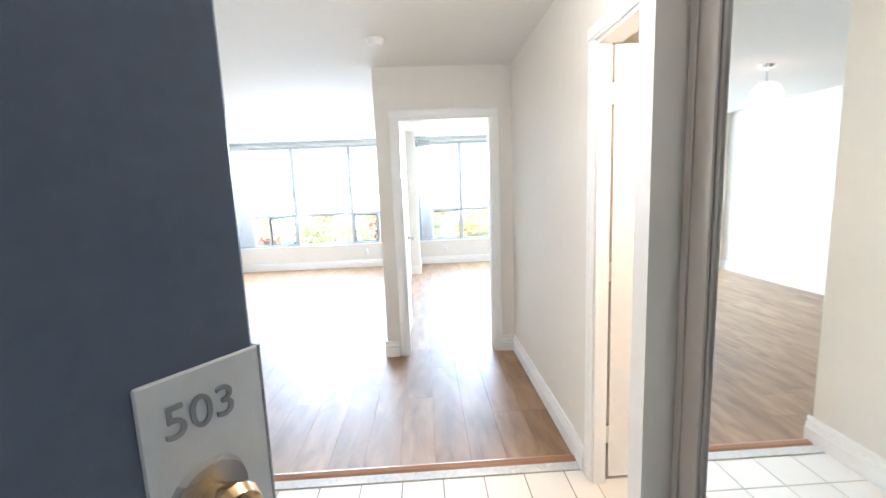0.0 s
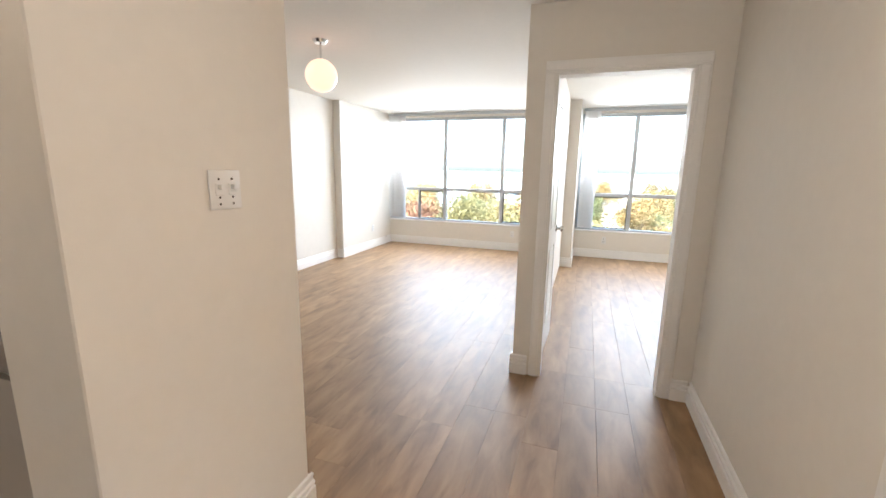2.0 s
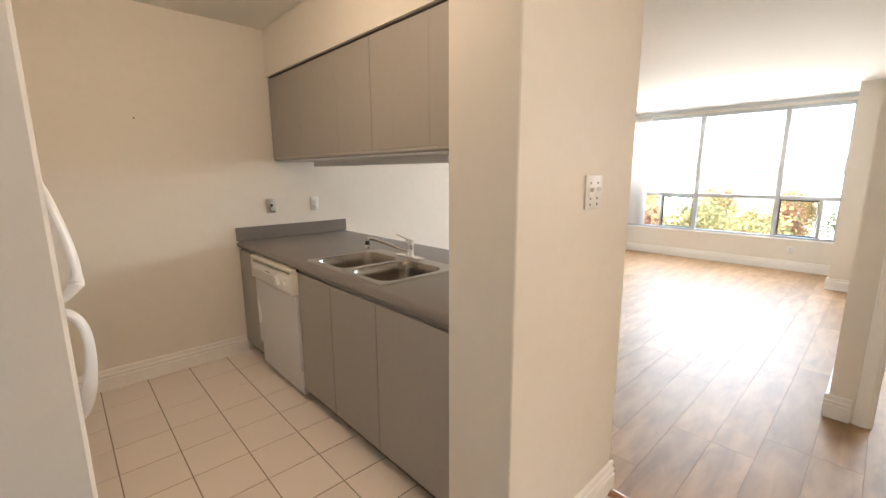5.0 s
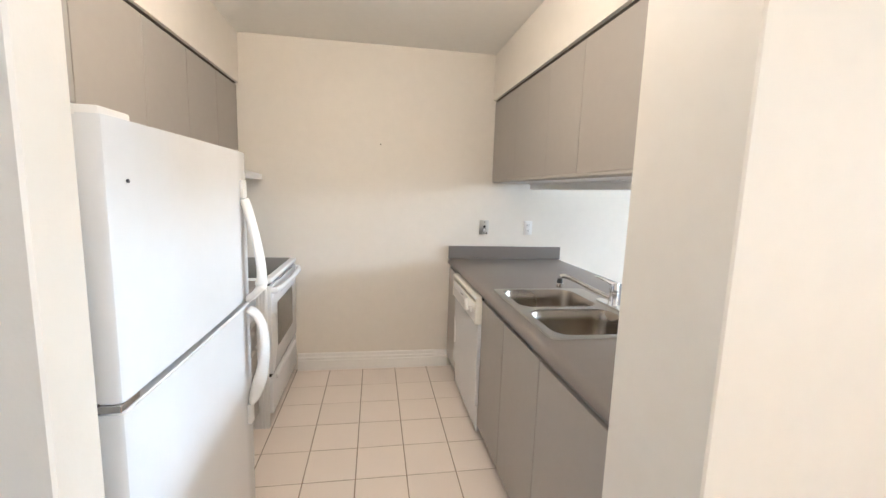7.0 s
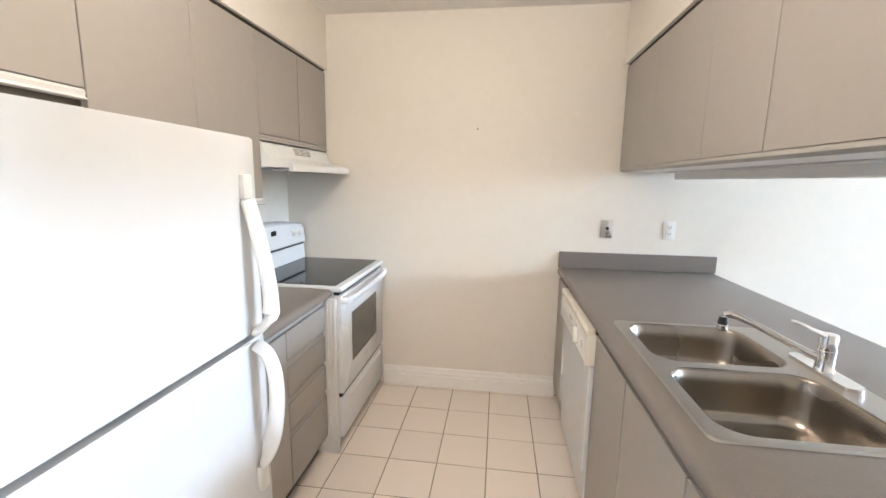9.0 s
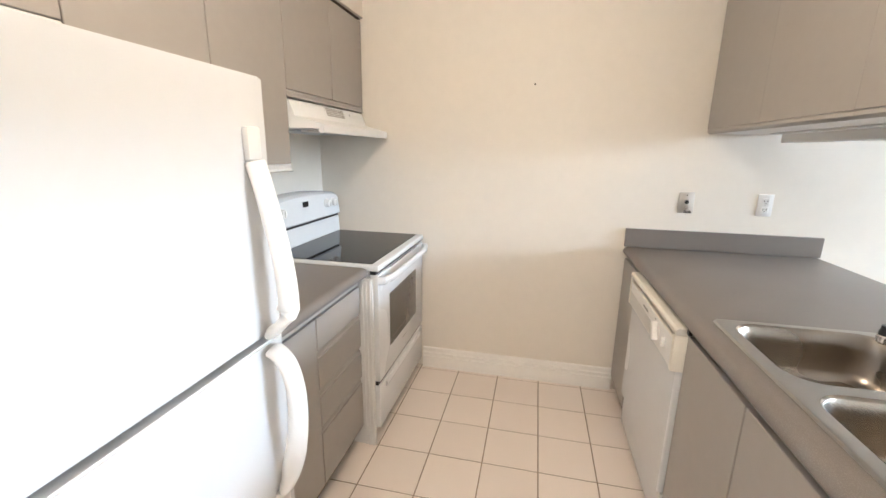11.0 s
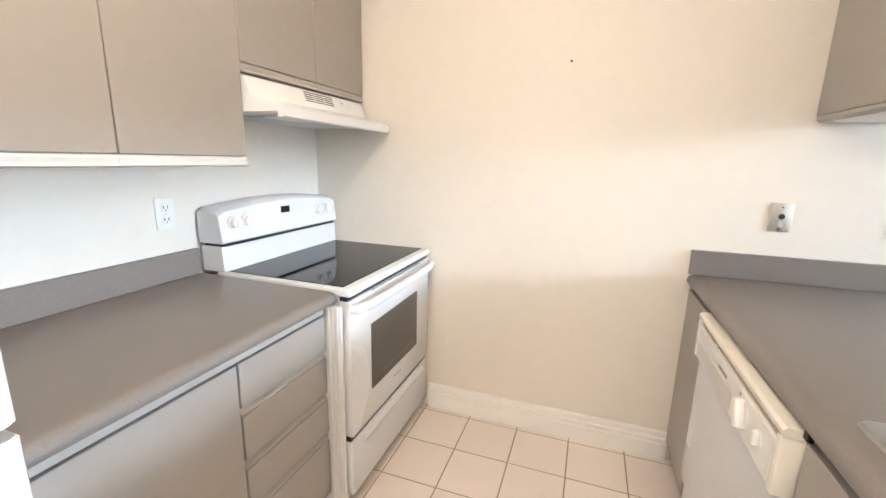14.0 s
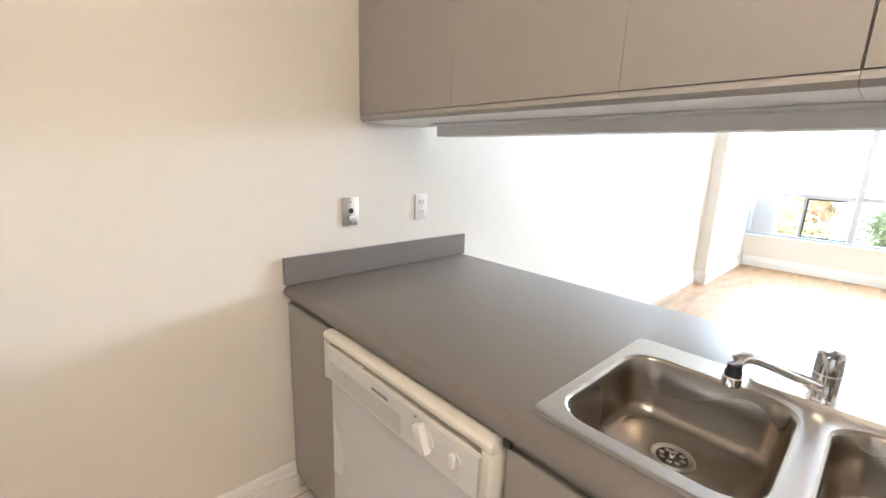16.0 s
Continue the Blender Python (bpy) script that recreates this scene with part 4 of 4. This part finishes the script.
part("switch", boxes((DX1 - 0.108, DX1 - 0.094, CF - 0.016, CF - 0.002, 0.748, 0.782), bevel=0.004, seg=2), TRIM, cons)
part("switch_rose", cyl((DX1 - 0.101, CF - 0.005, 0.765), (DX1 - 0.101, CF - 0.002, 0.765), 0.019, 0.021, 20), WHITEPL, cons)
part("mount_screw", boxes((DX1 + 0.001, DX1 + 0.02, DF - 0.0, DF + 0.012, 0.846, 0.866), bevel=0.002), BLACK, dw)

# wall cabinets above the worktop
UY, UZ0, UZ1 = 1.62, 1.555, 2.15
edges = (-3.47, -2.945, -2.42, -2.045, -1.56, -1.035)
for a, b in zip(edges, edges[1:]):
    c = thing("wall_cabinet", "grey laminate wall cabinet hung under the soffit", "cabinet", group="grey kitchen cabinets")
    part("body", boxes((a + 0.0005, b - 0.0005, UY + 0.02, 1.945, 1.53, UZ1 + 0.012)), WHITEPL, c, smooth=False)
    ga, gb = (0.002 if a == -2.045 else 0.0005), (0.002 if b == -2.045 else 0.0005)
    slab_door(a + ga, b - gb, UY + 0.019, UZ0, UZ1, 0.019, -1, c, ease=0.0006)
    part("finger_rail", prism([(UY + 0.019, UZ0 - 0.0004), (UY + 0.005, UZ0 - 0.0004), (UY + 0.002, UZ0 - 0.008), (UY + 0.002, UZ0 - 0.015), (UY + 0.012, UZ0 - 0.023), (UY + 0.019, UZ0 - 0.025)], "x", a + 0.0005, b - 0.0005), CABEDGE, c, smooth=False)
# dark filler over the cabinets, painted as the shade of the soffit gap
structure("soffit_gap_shade", boxes((XW + 0.001, -1.0315, UY + 0.004, 1.94, UZ1 + 0.0125, 2.1675)), CABDARK)
strip = thing("under_cabinet_light", "slim white light strip under the wall cabinets", "lamp")
part("housing", boxes((-3.3, -1.1, 1.88, 1.96, 1.486, 1.5295), bevel=0.003), WHITEPL, strip)
part("lens", boxes((-3.28, -1.12, 1.82, 1.8795, 1.523, 1.5295), bevel=0.002), WHITEPL, strip)

# ---------------------------------------------------------------- kitchen: cooker run
SXL, SXR, SF = -3.445, -2.682, 0.098
cooker = thing("cooker", "white electric range with a black glass cooktop", "cooker")
part("body", boxes((SXL + 0.003, SXR - 0.003, YS + 0.02, SF - 0.045, 0.03, 0.885)), ENAMEL, cooker, smooth=False)
part("cooktop_rim", boxes((SXL, SXR, YS + 0.09, SF + 0.004, 0.886, 0.915), bevel=0.008, seg=3), ENAMEL, cooker)
part("cooktop_glass", boxes((SXL + 0.022, SXR - 0.022, -0.455, SF - 0.035, 0.9152, 0.918), bevel=0.001), BLACKGLASS, cooker, "black ceramic glass")
door = part("oven_door", boxes((SXL + 0.004, SXR - 0.004, SF - 0.043, SF, 0.329, 0.870), bevel=0.006, seg=2), ENAMEL, cooker)
part("oven_window", boxes((-3.285, -2.832, SF - 0.002, SF + 0.0025, 0.455, 0.735), bevel=0.001), OVENGLASS, door, "tinted oven glass")
part("window_mesh", boxes(*[(-3.255 + 0.0, -2.862, SF + 0.0022, SF + 0.0027, 0.49 + 0.24 * k, 0.4925 + 0.24 * k) for k in range(2)]), CABDARK, door, smooth=False)
hx = [SXL + 0.012 + (SXR - SXL - 0.024) * k / 10 for k in range(11)]
part("handle", tube([(hx[0], SF - 0.002, 0.842), (hx[0] + 0.004, SF + 0.022, 0.842), *[(x, SF + 0.038 + 0.006 * math.sin(math.pi * k / 8), 0.842) for k, x in enumerate(hx[1:-1])], (hx[-1] - 0.004, SF + 0.022, 0.842), (hx[-1], SF - 0.002, 0.842)], [(0.015, 0.02)] * 13, 14), ENAMEL, door, "white bar handle")
part("vent", boxes(*[(SXL + 0.14 + 0.026 * k, SXL + 0.158 + 0.026 * k, SF + 0.0, SF + 0.0012, 0.8665, 0.8715) for k in range(18)]), CABDARK, door, smooth=False)
part("badge", boxes((-3.10, -3.03, SF - 0.0005, SF + 0.0012, 0.405, 0.411)), GREYINK, door, smooth=False)
drawer = part("drawer", boxes((SXL + 0.004, SXR - 0.004, SF - 0.043, SF - 0.002, 0.075, 0.308), bevel=0.006, seg=2), ENAMEL, cooker)
part("drawer_pull", prism([(SF - 0.003, 0.262), (SF + 0.008, 0.268), (SF + 0.012, 0.278), (SF + 0.006, 0.292), (SF - 0.003, 0.296)], "x", SXL + 0.08, SXR - 0.08), ENAMEL, drawer)
part("seam", boxes((SXL + 0.006, SXR - 0.006, SF - 0.04, SF - 0.012, 0.3085, 0.3285)), BLACK, cooker, smooth=False)
part("seam", boxes((SXL + 0.004, SXR - 0.004, SF - 0.04, SF - 0.012, 0.8705, 0.8855)), BLACK, cooker, smooth=False)
for x in (SXL + 0.04, SXR - 0.04):
    for y in (YS + 0.08, SF - 0.09):
        part("foot", cyl((x, y, 0), (x, y, 0.031), 0.016), BLACK, cooker)
# backguard: lower panel, dark slot, and the arched control panel
part("lower_guard", prism([(YS + 0.02, 0.916), (-0.462, 0.916), (-0.468, 1.015), (YS + 0.02, 1.015)], "x", SXL + 0.004, SXR - 0.004), ENAMEL, cooker)
part("slot", boxes((SXL + 0.02, SXR - 0.012, YS + 0.03, -0.461, 1.0152, 1.0265)), BLACK, cooker, smooth=False)
bm = bmesh.new()
N = 24
ringA = []
for k in range(N + 1):
    x = SXL + 0.002 + (SXR - SXL - 0.004) * k / N
    u = 2 * k / N - 1
    top = 1.186 - 0.026 * u * u - 0.012 * max(0, abs(u) - 0.93) / 0.07
    ringA.append([bm.verts.new(p) for p in ((x, YS + 0.015, 1.027), (x, -0.462, 1.027), (x, -0.457, 1.034), (x, -0.470, top - 0.016), (x, -0.482, top - 0.004), (x, -0.497, top), (x, YS + 0.015, top))])
for a, b in zip(ringA, ringA[1:]):
    for k in range(7):
        bm.faces.new((a[k], a[(k + 1) % 7], b[(k + 1) % 7], b[k]))
bm.faces.new(ringA[0])
bm.faces.new(ringA[-1])
bmesh.ops.recalc_face_normals(bm, faces=bm.faces)
panel = part("control_panel", bm, ENAMEL, cooker)
for x in (SXR - 0.066, SXR - 0.134, SXL + 0.160, SXL + 0.085):
    kn = part("control_knob", tube([(x, -0.466, 1.105), (x, -0.458, 1.105), (x, -0.4575, 1.105), (x, -0.44, 1.105), (x, -0.438, 1.105)], [0.028, 0.027, 0.023, 0.021, 0.015], 28), WHITEPL, panel)
    part("grip", boxes((x - 0.0045, x + 0.0045, -0.441, -0.432, 1.088, 1.122), bevel=0.002), WHITEPL, kn)
part("clock_display", boxes((-3.078, -3.022, -0.467, -0.4615, 1.112, 1.142), bevel=0.0015), BLACKGLASS, panel, "black digital clock")

# drawers and cupboard left of the cooker
LC0, LC1, LY = -2.668, -1.746, 0.022
cab = thing("base_cabinet", "grey laminate base cabinet with door and drawers beside cooker", "cabinet", group="grey kitchen cabinets")
part("body", boxes((LC0, LC1, YS, LY - 0.02, 0.095, 0.855)), CABEDGE, cab, smooth=False)
# toe recess darkened by colour, with the gap-shade brown on its plinth
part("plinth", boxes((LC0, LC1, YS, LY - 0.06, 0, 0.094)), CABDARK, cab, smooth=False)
# dark sheet puts the shade of the drawer gaps into colour
part("drawer_gap_shade", boxes((-2.645, -2.262, LY - 0.0199, LY - 0.0192, 0.105, 0.83)), CABDARK, cab, "dark sheet painted as shade behind the drawers", smooth=False)
part("end_panel", boxes((LC0, LC0 + 0.018, YS, LY + 0.058, 0.0, 0.858), bevel=0.002), RAIL, cab, "pale grey end panel")
for yb in (0.012, 0.030, 0.048):
    part("edge_bead", boxes((LC0 + 0.0185, LC0 + 0.0235, LY + yb - 0.005, LY + yb + 0.005, 0.0, 0.858), bevel=0.002), RAIL, cab)
for z0, z1 in ((0.695, 0.825), (0.53, 0.665), (0.372, 0.50), (0.11, 0.342)):
    d = slab_door(-2.645, -2.265, LY - 0.019, z0, z1, 0.019, 1, cab, "drawer")
    if z0 > 0.2:
        # thin dark strip painted as the shadow line below the front
        part("shade_strip", boxes((-2.645, -2.265, LY - 0.019, LY - 0.012, z0 - 0.0045, z0 - 0.0002)), CABDARK, d, smooth=False)
        part("finger_rail", prism([(LY - 0.019, z0 - 0.005), (LY - 0.013, z0 - 0.005), (LY - 0.015, z0 - 0.014), (LY - 0.004, z0 - 0.022), (LY - 0.004, z0 - 0.027), (LY - 0.019, z0 - 0.027)], "x", -2.645, -2.265), CABEDGE, d, smooth=False)
part("top_rail", boxes((-2.645, LC1 - 0.003, LY - 0.019, LY - 0.003, 0.830, 0.8545), bevel=0.002), CABEDGE, cab, "pale grey rail under the worktop")
slab_door(-2.258, LC1 - 0.003, LY - 0.019, 0.11, 0.825, 0.019, 1, cab)
wt = thing("worktop", "grey speckled laminate worktop between cooker and refrigerator", "worktop")
part("slab", prism([(YS + 0.001, 0.862), (0.034, 0.862), (0.047, 0.866), (0.053, 0.875), (0.053, 0.884), (0.046, 0.896), (0.034, 0.902), (0.02, 0.904), (YS + 0.001, 0.904)], "x", LC0 - 0.008, LC1 - 0.002), TOP, wt)
part("upstand", boxes((LC0 - 0.008, LC1 - 0.002, YS + 0.001, YS + 0.02, 0.9045, 1.005), bevel=0.002), TOP, wt)

# wall cabinets over cooker, worktop and refrigerator
WY = -0.29
for a, b, z0, lab in ((-3.47, -3.083, 1.675, "short grey wall cabinet over the cooker hood"), (-3.083, -2.668, 1.675, "short grey wall cabinet over the cooker hood"),
                      (-2.668, -2.243, 1.362, "tall grey laminate wall cabinet"), (-2.243, -1.803, 1.362, "tall grey laminate wall cabinet"),
                      (-1.803, -1.375, 1.70, "short grey wall cabinet over the refrigerator"), (-1.375, -0.867, 1.70, "short grey wall cabinet over the refrigerator")):
    c = thing("wall_cabinet", lab, "cabinet", group="grey kitchen cabinets")
    part("body", boxes((a + 0.0005, b - 0.0005, YS + 0.001, WY - 0.02, z0 - 0.012, 2.162)), CABEDGE, c, smooth=False)
    slab_door(a + 0.002, b - 0.002, WY - 0.019, z0, 2.15, 0.019, 1, c)
    part("finger_rail", prism([(WY - 0.019, z0 - 0.002), (WY - 0.006, z0 - 0.002), (WY - 0.001, z0 - 0.010), (WY - 0.004, z0 - 0.022), (WY + 0.004, z0 - 0.030), (WY - 0.019, z0 - 0.032)], "x", a + 0.0005, b - 0.0005), CABEDGE if z0 == 1.675 else RAIL, c, smooth=False)
    if z0 < 1.4:
        part("rail_lip", boxes((a + 0.0005, b - 0.0005, WY - 0.019, WY + 0.007, z0 - 0.0345, z0 - 0.0322)), CABEDGE, c, smooth=False)
    if z0 == 1.70:
        # gap between the rails is a dark sheet, its shade painted on
        part("rail_gap_shade", boxes((a + 0.0005, b - 0.0005, WY - 0.03, WY - 0.022, z0 - 0.075, z0 - 0.0325)), CABDARK, c, smooth=False)
        part("lower_rail", boxes((a + 0.0005, b - 0.0005, WY - 0.02, WY - 0.002, z0 - 0.075, z0 - 0.064), bevel=0.002), RAIL, c)
# south side too: a thin dark sheet stands for shade under the soffit
structure("soffit_gap_shade_south", boxes((XW + 0.001, -0.8655, YS + 0.001, WY - 0.004, 2.1625, 2.1675)), CABDARK)

# cooker hood
hood = thing("cooker_hood", "cream enamel cooker hood under the wall cabinets", "cooker hood")
HX0, HX1 = -3.447, -2.672
part("shell", prism([(YS + 0.002, 1.64), (-0.31, 1.64), (-0.288, 1.632), (-0.262, 1.565), (-0.135, 1.532), (-0.128, 1.527), (-0.128, 1.497), (-0.134, 1.493), (-0.15, 1.493), (-0.15, 1.513), (YS + 0.002, 1.513)], "x", HX0, HX1), HOODM, hood, smooth=False)
part("filter", boxes((HX0 + 0.12, HX1 - 0.12, YS + 0.06, -0.2, 1.505, 1.5125)), GREYPL, hood, "grey mesh filter")
part("lamp_cover", boxes((HX1 - 0.30, HX1 - 0.10, -0.30, -0.17, 1.502, 1.512), bevel=0.004), WHITEPL, hood)
bm = bmesh.new()
for g in range(3):
    for r in range(5):
        x = -2.985 - g * 0.068
        z = 1.625 - r * 0.0085
        y = -0.2875 + (1.632 - z) * 0.388
        add_box(bm, x - 0.06, x, y - 0.004, y + 0.001, z - 0.0018, z + 0.0018)
part("vent_slots", bm, CABDARK, hood, smooth=False)
part("switch_plate", boxes((-3.33, -3.25, -0.284, -0.274, 1.598, 1.618), bevel=0.002), HOODM, hood)

# refrigerator
FX0, FX1, FF, FT = -1.742, -0.978, 0.25, 1.558
fridge = thing("refrigerator", "white top-freezer refrigerator with curved white handles", "refrigerator")
part("body", boxes((FX0 + 0.004, FX1 - 0.004, YS + 0.03, FF - 0.061, 0.06, FT - 0.012), bevel=0.006), ENAMEL, fridge)
part("gasket", boxes((FX0 + 0.014, FX1 - 0.010, FF - 0.0605, FF - 0.0455, 0.10, FT - 0.02)), GASKET, fridge, "grey-brown door gasket", smooth=False)
part("toe_grille", boxes((FX0 + 0.01, FX1 - 0.01, FF - 0.10, FF - 0.075, 0.0, 0.075)), CABDARK, fridge, smooth=False)
for nm, z0, z1 in (("freezer_door", 1.052, FT), ("fridge_door", 0.085, 1.036)):
    prof = [(FX0, FF - 0.045), (FX1, FF - 0.045), (FX1, FF - 0.012), (FX1 - 0.004, FF - 0.004), (FX1 - 0.012, FF)] + [(FX1 - 0.012 + (FX0 - FX1 + 0.024) * k / 8, FF + 0.004 * math.sin(math.pi * k / 8)) for k in range(1, 8)] + [(FX0 + 0.012, FF), (FX0 + 0.004, FF - 0.004), (FX0, FF - 0.012)]
    bm = prism(prof, "z", z0, z1)
    cap = [e for e in bm.edges if abs(e.verts[0].co.z - e.verts[1].co.z) < 1e-6]
    bmesh.ops.bevel(bm, geom=cap, offset=0.004, segments=2, affect="EDGES")
    d = part(nm, bm, ENAMEL, fridge)
    x = FX0 + 0.060
    if nm == "freezer_door":
        zz = (1.402, 1.394, 1.36, 1.29, 1.215, 1.15, 1.105, 1.075, 1.060)
        out = (0.009, 0.012, 0.022, 0.038, 0.052, 0.058, 0.053, 0.031, 0.010)
        part("handle_mount", boxes((x - 0.019, x + 0.019, FF - 0.002, FF + 0.014, 1.405, 1.466), bevel=0.006, seg=2), WHITEPL, d)
        part("handle_clip", boxes((x - 0.0195, x + 0.0195, FF + 0.003, FF + 0.0155, 1.4025, 1.4048)), GREYPL, d, "grey clip")
    else:
        zz = (1.024, 1.012, 0.985, 0.94, 0.87, 0.80, 0.74, 0.70, 0.682)
        out = (0.010, 0.030, 0.048, 0.059, 0.060, 0.051, 0.035, 0.020, 0.010)
        part("handle_mount", boxes((x - 0.018, x + 0.018, FF - 0.002, FF + 0.016, 0.602, 0.678), bevel=0.006, seg=2), WHITEPL, d)
        part("handle_clip", boxes((x - 0.0185, x + 0.0185, FF + 0.003, FF + 0.017, 0.6785, 0.681)), GREYPL, d, "grey clip")
    part("handle", tube(smooth_path([(x, FF + o, z) for o, z in zip(out, zz)]), [(0.020, 0.009)] + [(0.0225, 0.0115)] * 31 + [(0.020, 0.009)], 18), WHITEPL, d, "curved white handle")
part("hinge_cover", boxes((FX1 - 0.10, FX1 - 0.006, FF - 0.17, FF - 0.008, FT - 0.004, FT + 0.014), bevel=0.005, seg=2), WHITEPL, fridge)
part("mid_hinge", boxes((FX1 - 0.06, FX1 + 0.002, FF - 0.06, FF - 0.004, 1.0375, 1.0505), (FX1 - 0.009, FX1 + 0.006, FF - 0.0605, FF - 0.046, 1.028, 1.082), bevel=0.001), CHROME, fridge)
part("logo_hole", cyl((-1.036, FF - 0.001, 1.450), (-1.036, FF + 0.0035, 1.450), 0.0035, n=10), BLACK, fridge)

# ---------------------------------------------------------------- floor pieces
structure("floor_threshold", boxes((-0.745, XE - 0.002, 1.875, 1.935, -0.012, 0.004), bevel=0.002), MARBLE, "grey marble strip")
structure("floor_reducer", prism([(1.936, -0.012), (1.985, -0.012), (1.985, 0.010), (1.972, 0.013), (1.95, 0.009), (1.936, 0.001)], "x", -0.745, XE - 0.002), OAKSTRIP, "oak reducer strip")


def piece_mesh(name, w, l, t, material, bevel):
    bm = boxes((0, w, 0, l, -t, 0))
    top = [e for e in bm.edges if all(v.co.z > -t / 2 for v in e.verts)]
    bmesh.ops.bevel(bm, geom=top, offset=bevel, segments=1, affect="EDGES")
    me = bpy.data.meshes.new(name)
    bm.to_mesh(me)
    bm.free()
    me.materials.append(material)
    return me


def tiles(floor, name, material, x0, x1, y0, y1, ax, ay, pitch, gap):
    """Square tiles on a grid through (ax, ay), cut at the edges of the area."""
    cache = {}
    i0, j0 = math.floor((x0 - ax) / pitch), math.floor((y0 - ay) / pitch)
    rng = random.Random(5)
    for i in range(i0, math.ceil((x1 - ax) / pitch)):
        for j in range(j0, math.ceil((y1 - ay) / pitch)):
            a, b = max(ax + i * pitch + gap / 2, x0), min(ax + (i + 1) * pitch - gap / 2, x1)
            c, d = max(ay + j * pitch + gap / 2, y0), min(ay + (j + 1) * pitch - gap / 2, y1)
            if b - a < 0.012 or d - c < 0.012:
                continue
            key = (round(b - a, 3), round(d - c, 3))
            if key not in cache:
                cache[key] = piece_mesh(name, b - a, d - c, 0.011, material, 0.0015)
            ob = new(name, cache[key])
            ob.parent = floor
            ob.location = (a, c, rng.uniform(-0.0004, 0.0004))


def planks(floor, x0, x1, y0, y1, ax, seed):
    """Floorboards along y, each row cut and shifted by chance."""
    W, L, gap = 0.192, 1.21, 0.0008
    cache, rng = {}, random.Random(seed)
    for i in range(math.floor((x0 - ax) / W), math.ceil((x1 - ax) / W)):
        a, b = max(ax + i * W + gap / 2, x0), min(ax + (i + 1) * W - gap / 2, x1)
        if b - a < 0.01:
            continue
        y = y0 - rng.choice((0.0, 0.2, 0.4, 0.6, 0.8, 1.0)) * L
        while y < y1:
            c, d = max(y, y0), min(y + L - gap, y1)
            y += L
            if d - c < 0.01:
                continue
            key = (round(b - a, 3), round(d - c, 3))
            if key not in cache:
                cache[key] = piece_mesh("plank", b - a, d - c, 0.011, LAMINATE, 0.0005)
            ob = new("plank", cache[key])
            ob.parent = floor
            ob.location = (a, c, 0)


floor_kitchen = structure("floor_kitchen", boxes((XW, -0.76, YS, 1.985, -0.012, -0.0028)), GROUT, "beige ceramic tile floor with brown grout")
tiles(floor_kitchen, "tile", TILEK, XW, -0.76, YS, 1.93, -2.918, 0.607, 0.2583, 0.006)
floor_hall = structure("floor_hall", boxes((-0.76, XE, -0.6, 1.874, -0.012, -0.0028), (XE, 2.7, 0.866, YB, -0.012, -0.0029)), GROUT, "pale ceramic tile floor with thin brown grout")
tiles(floor_hall, "tile", TILEH, -0.76, XE + 0.02, -0.6, 1.874, 0.074, 1.872, 0.2045, 0.005)
tiles(floor_hall, "tile", TILEH, 1.02 + 0.004, 2.7, 0.866, YB, 1.02, 1.80, 0.2045, 0.005)
floor_living = structure("floor_living", boxes((XW, XE, 1.99, YN, -0.0119, -0.0115)), SUBFLOOR, "brown oak laminate plank floor")
planks(floor_living, XW, -1.10, 2.03, YN, -0.14, 3)
planks(floor_living, -1.10, -0.14, 1.986, YN, -0.14, 9)
planks(floor_living, -0.14, XE, 1.986, YB + 0.11, -0.14, 4)
planks(floor_living, -0.025, 3.5, YB + 0.11, YN, -0.14, 7)
structure("floor_corridor", boxes((-2.0, 2.5, -2.0, -0.601, -0.0119, -0.001)), mat("grey_brown_carpet", (0.17, 0.15, 0.135), 0.95, var=0.2, scale=40, bump=0.5, bump_scale=400), "grey-brown corridor carpet")
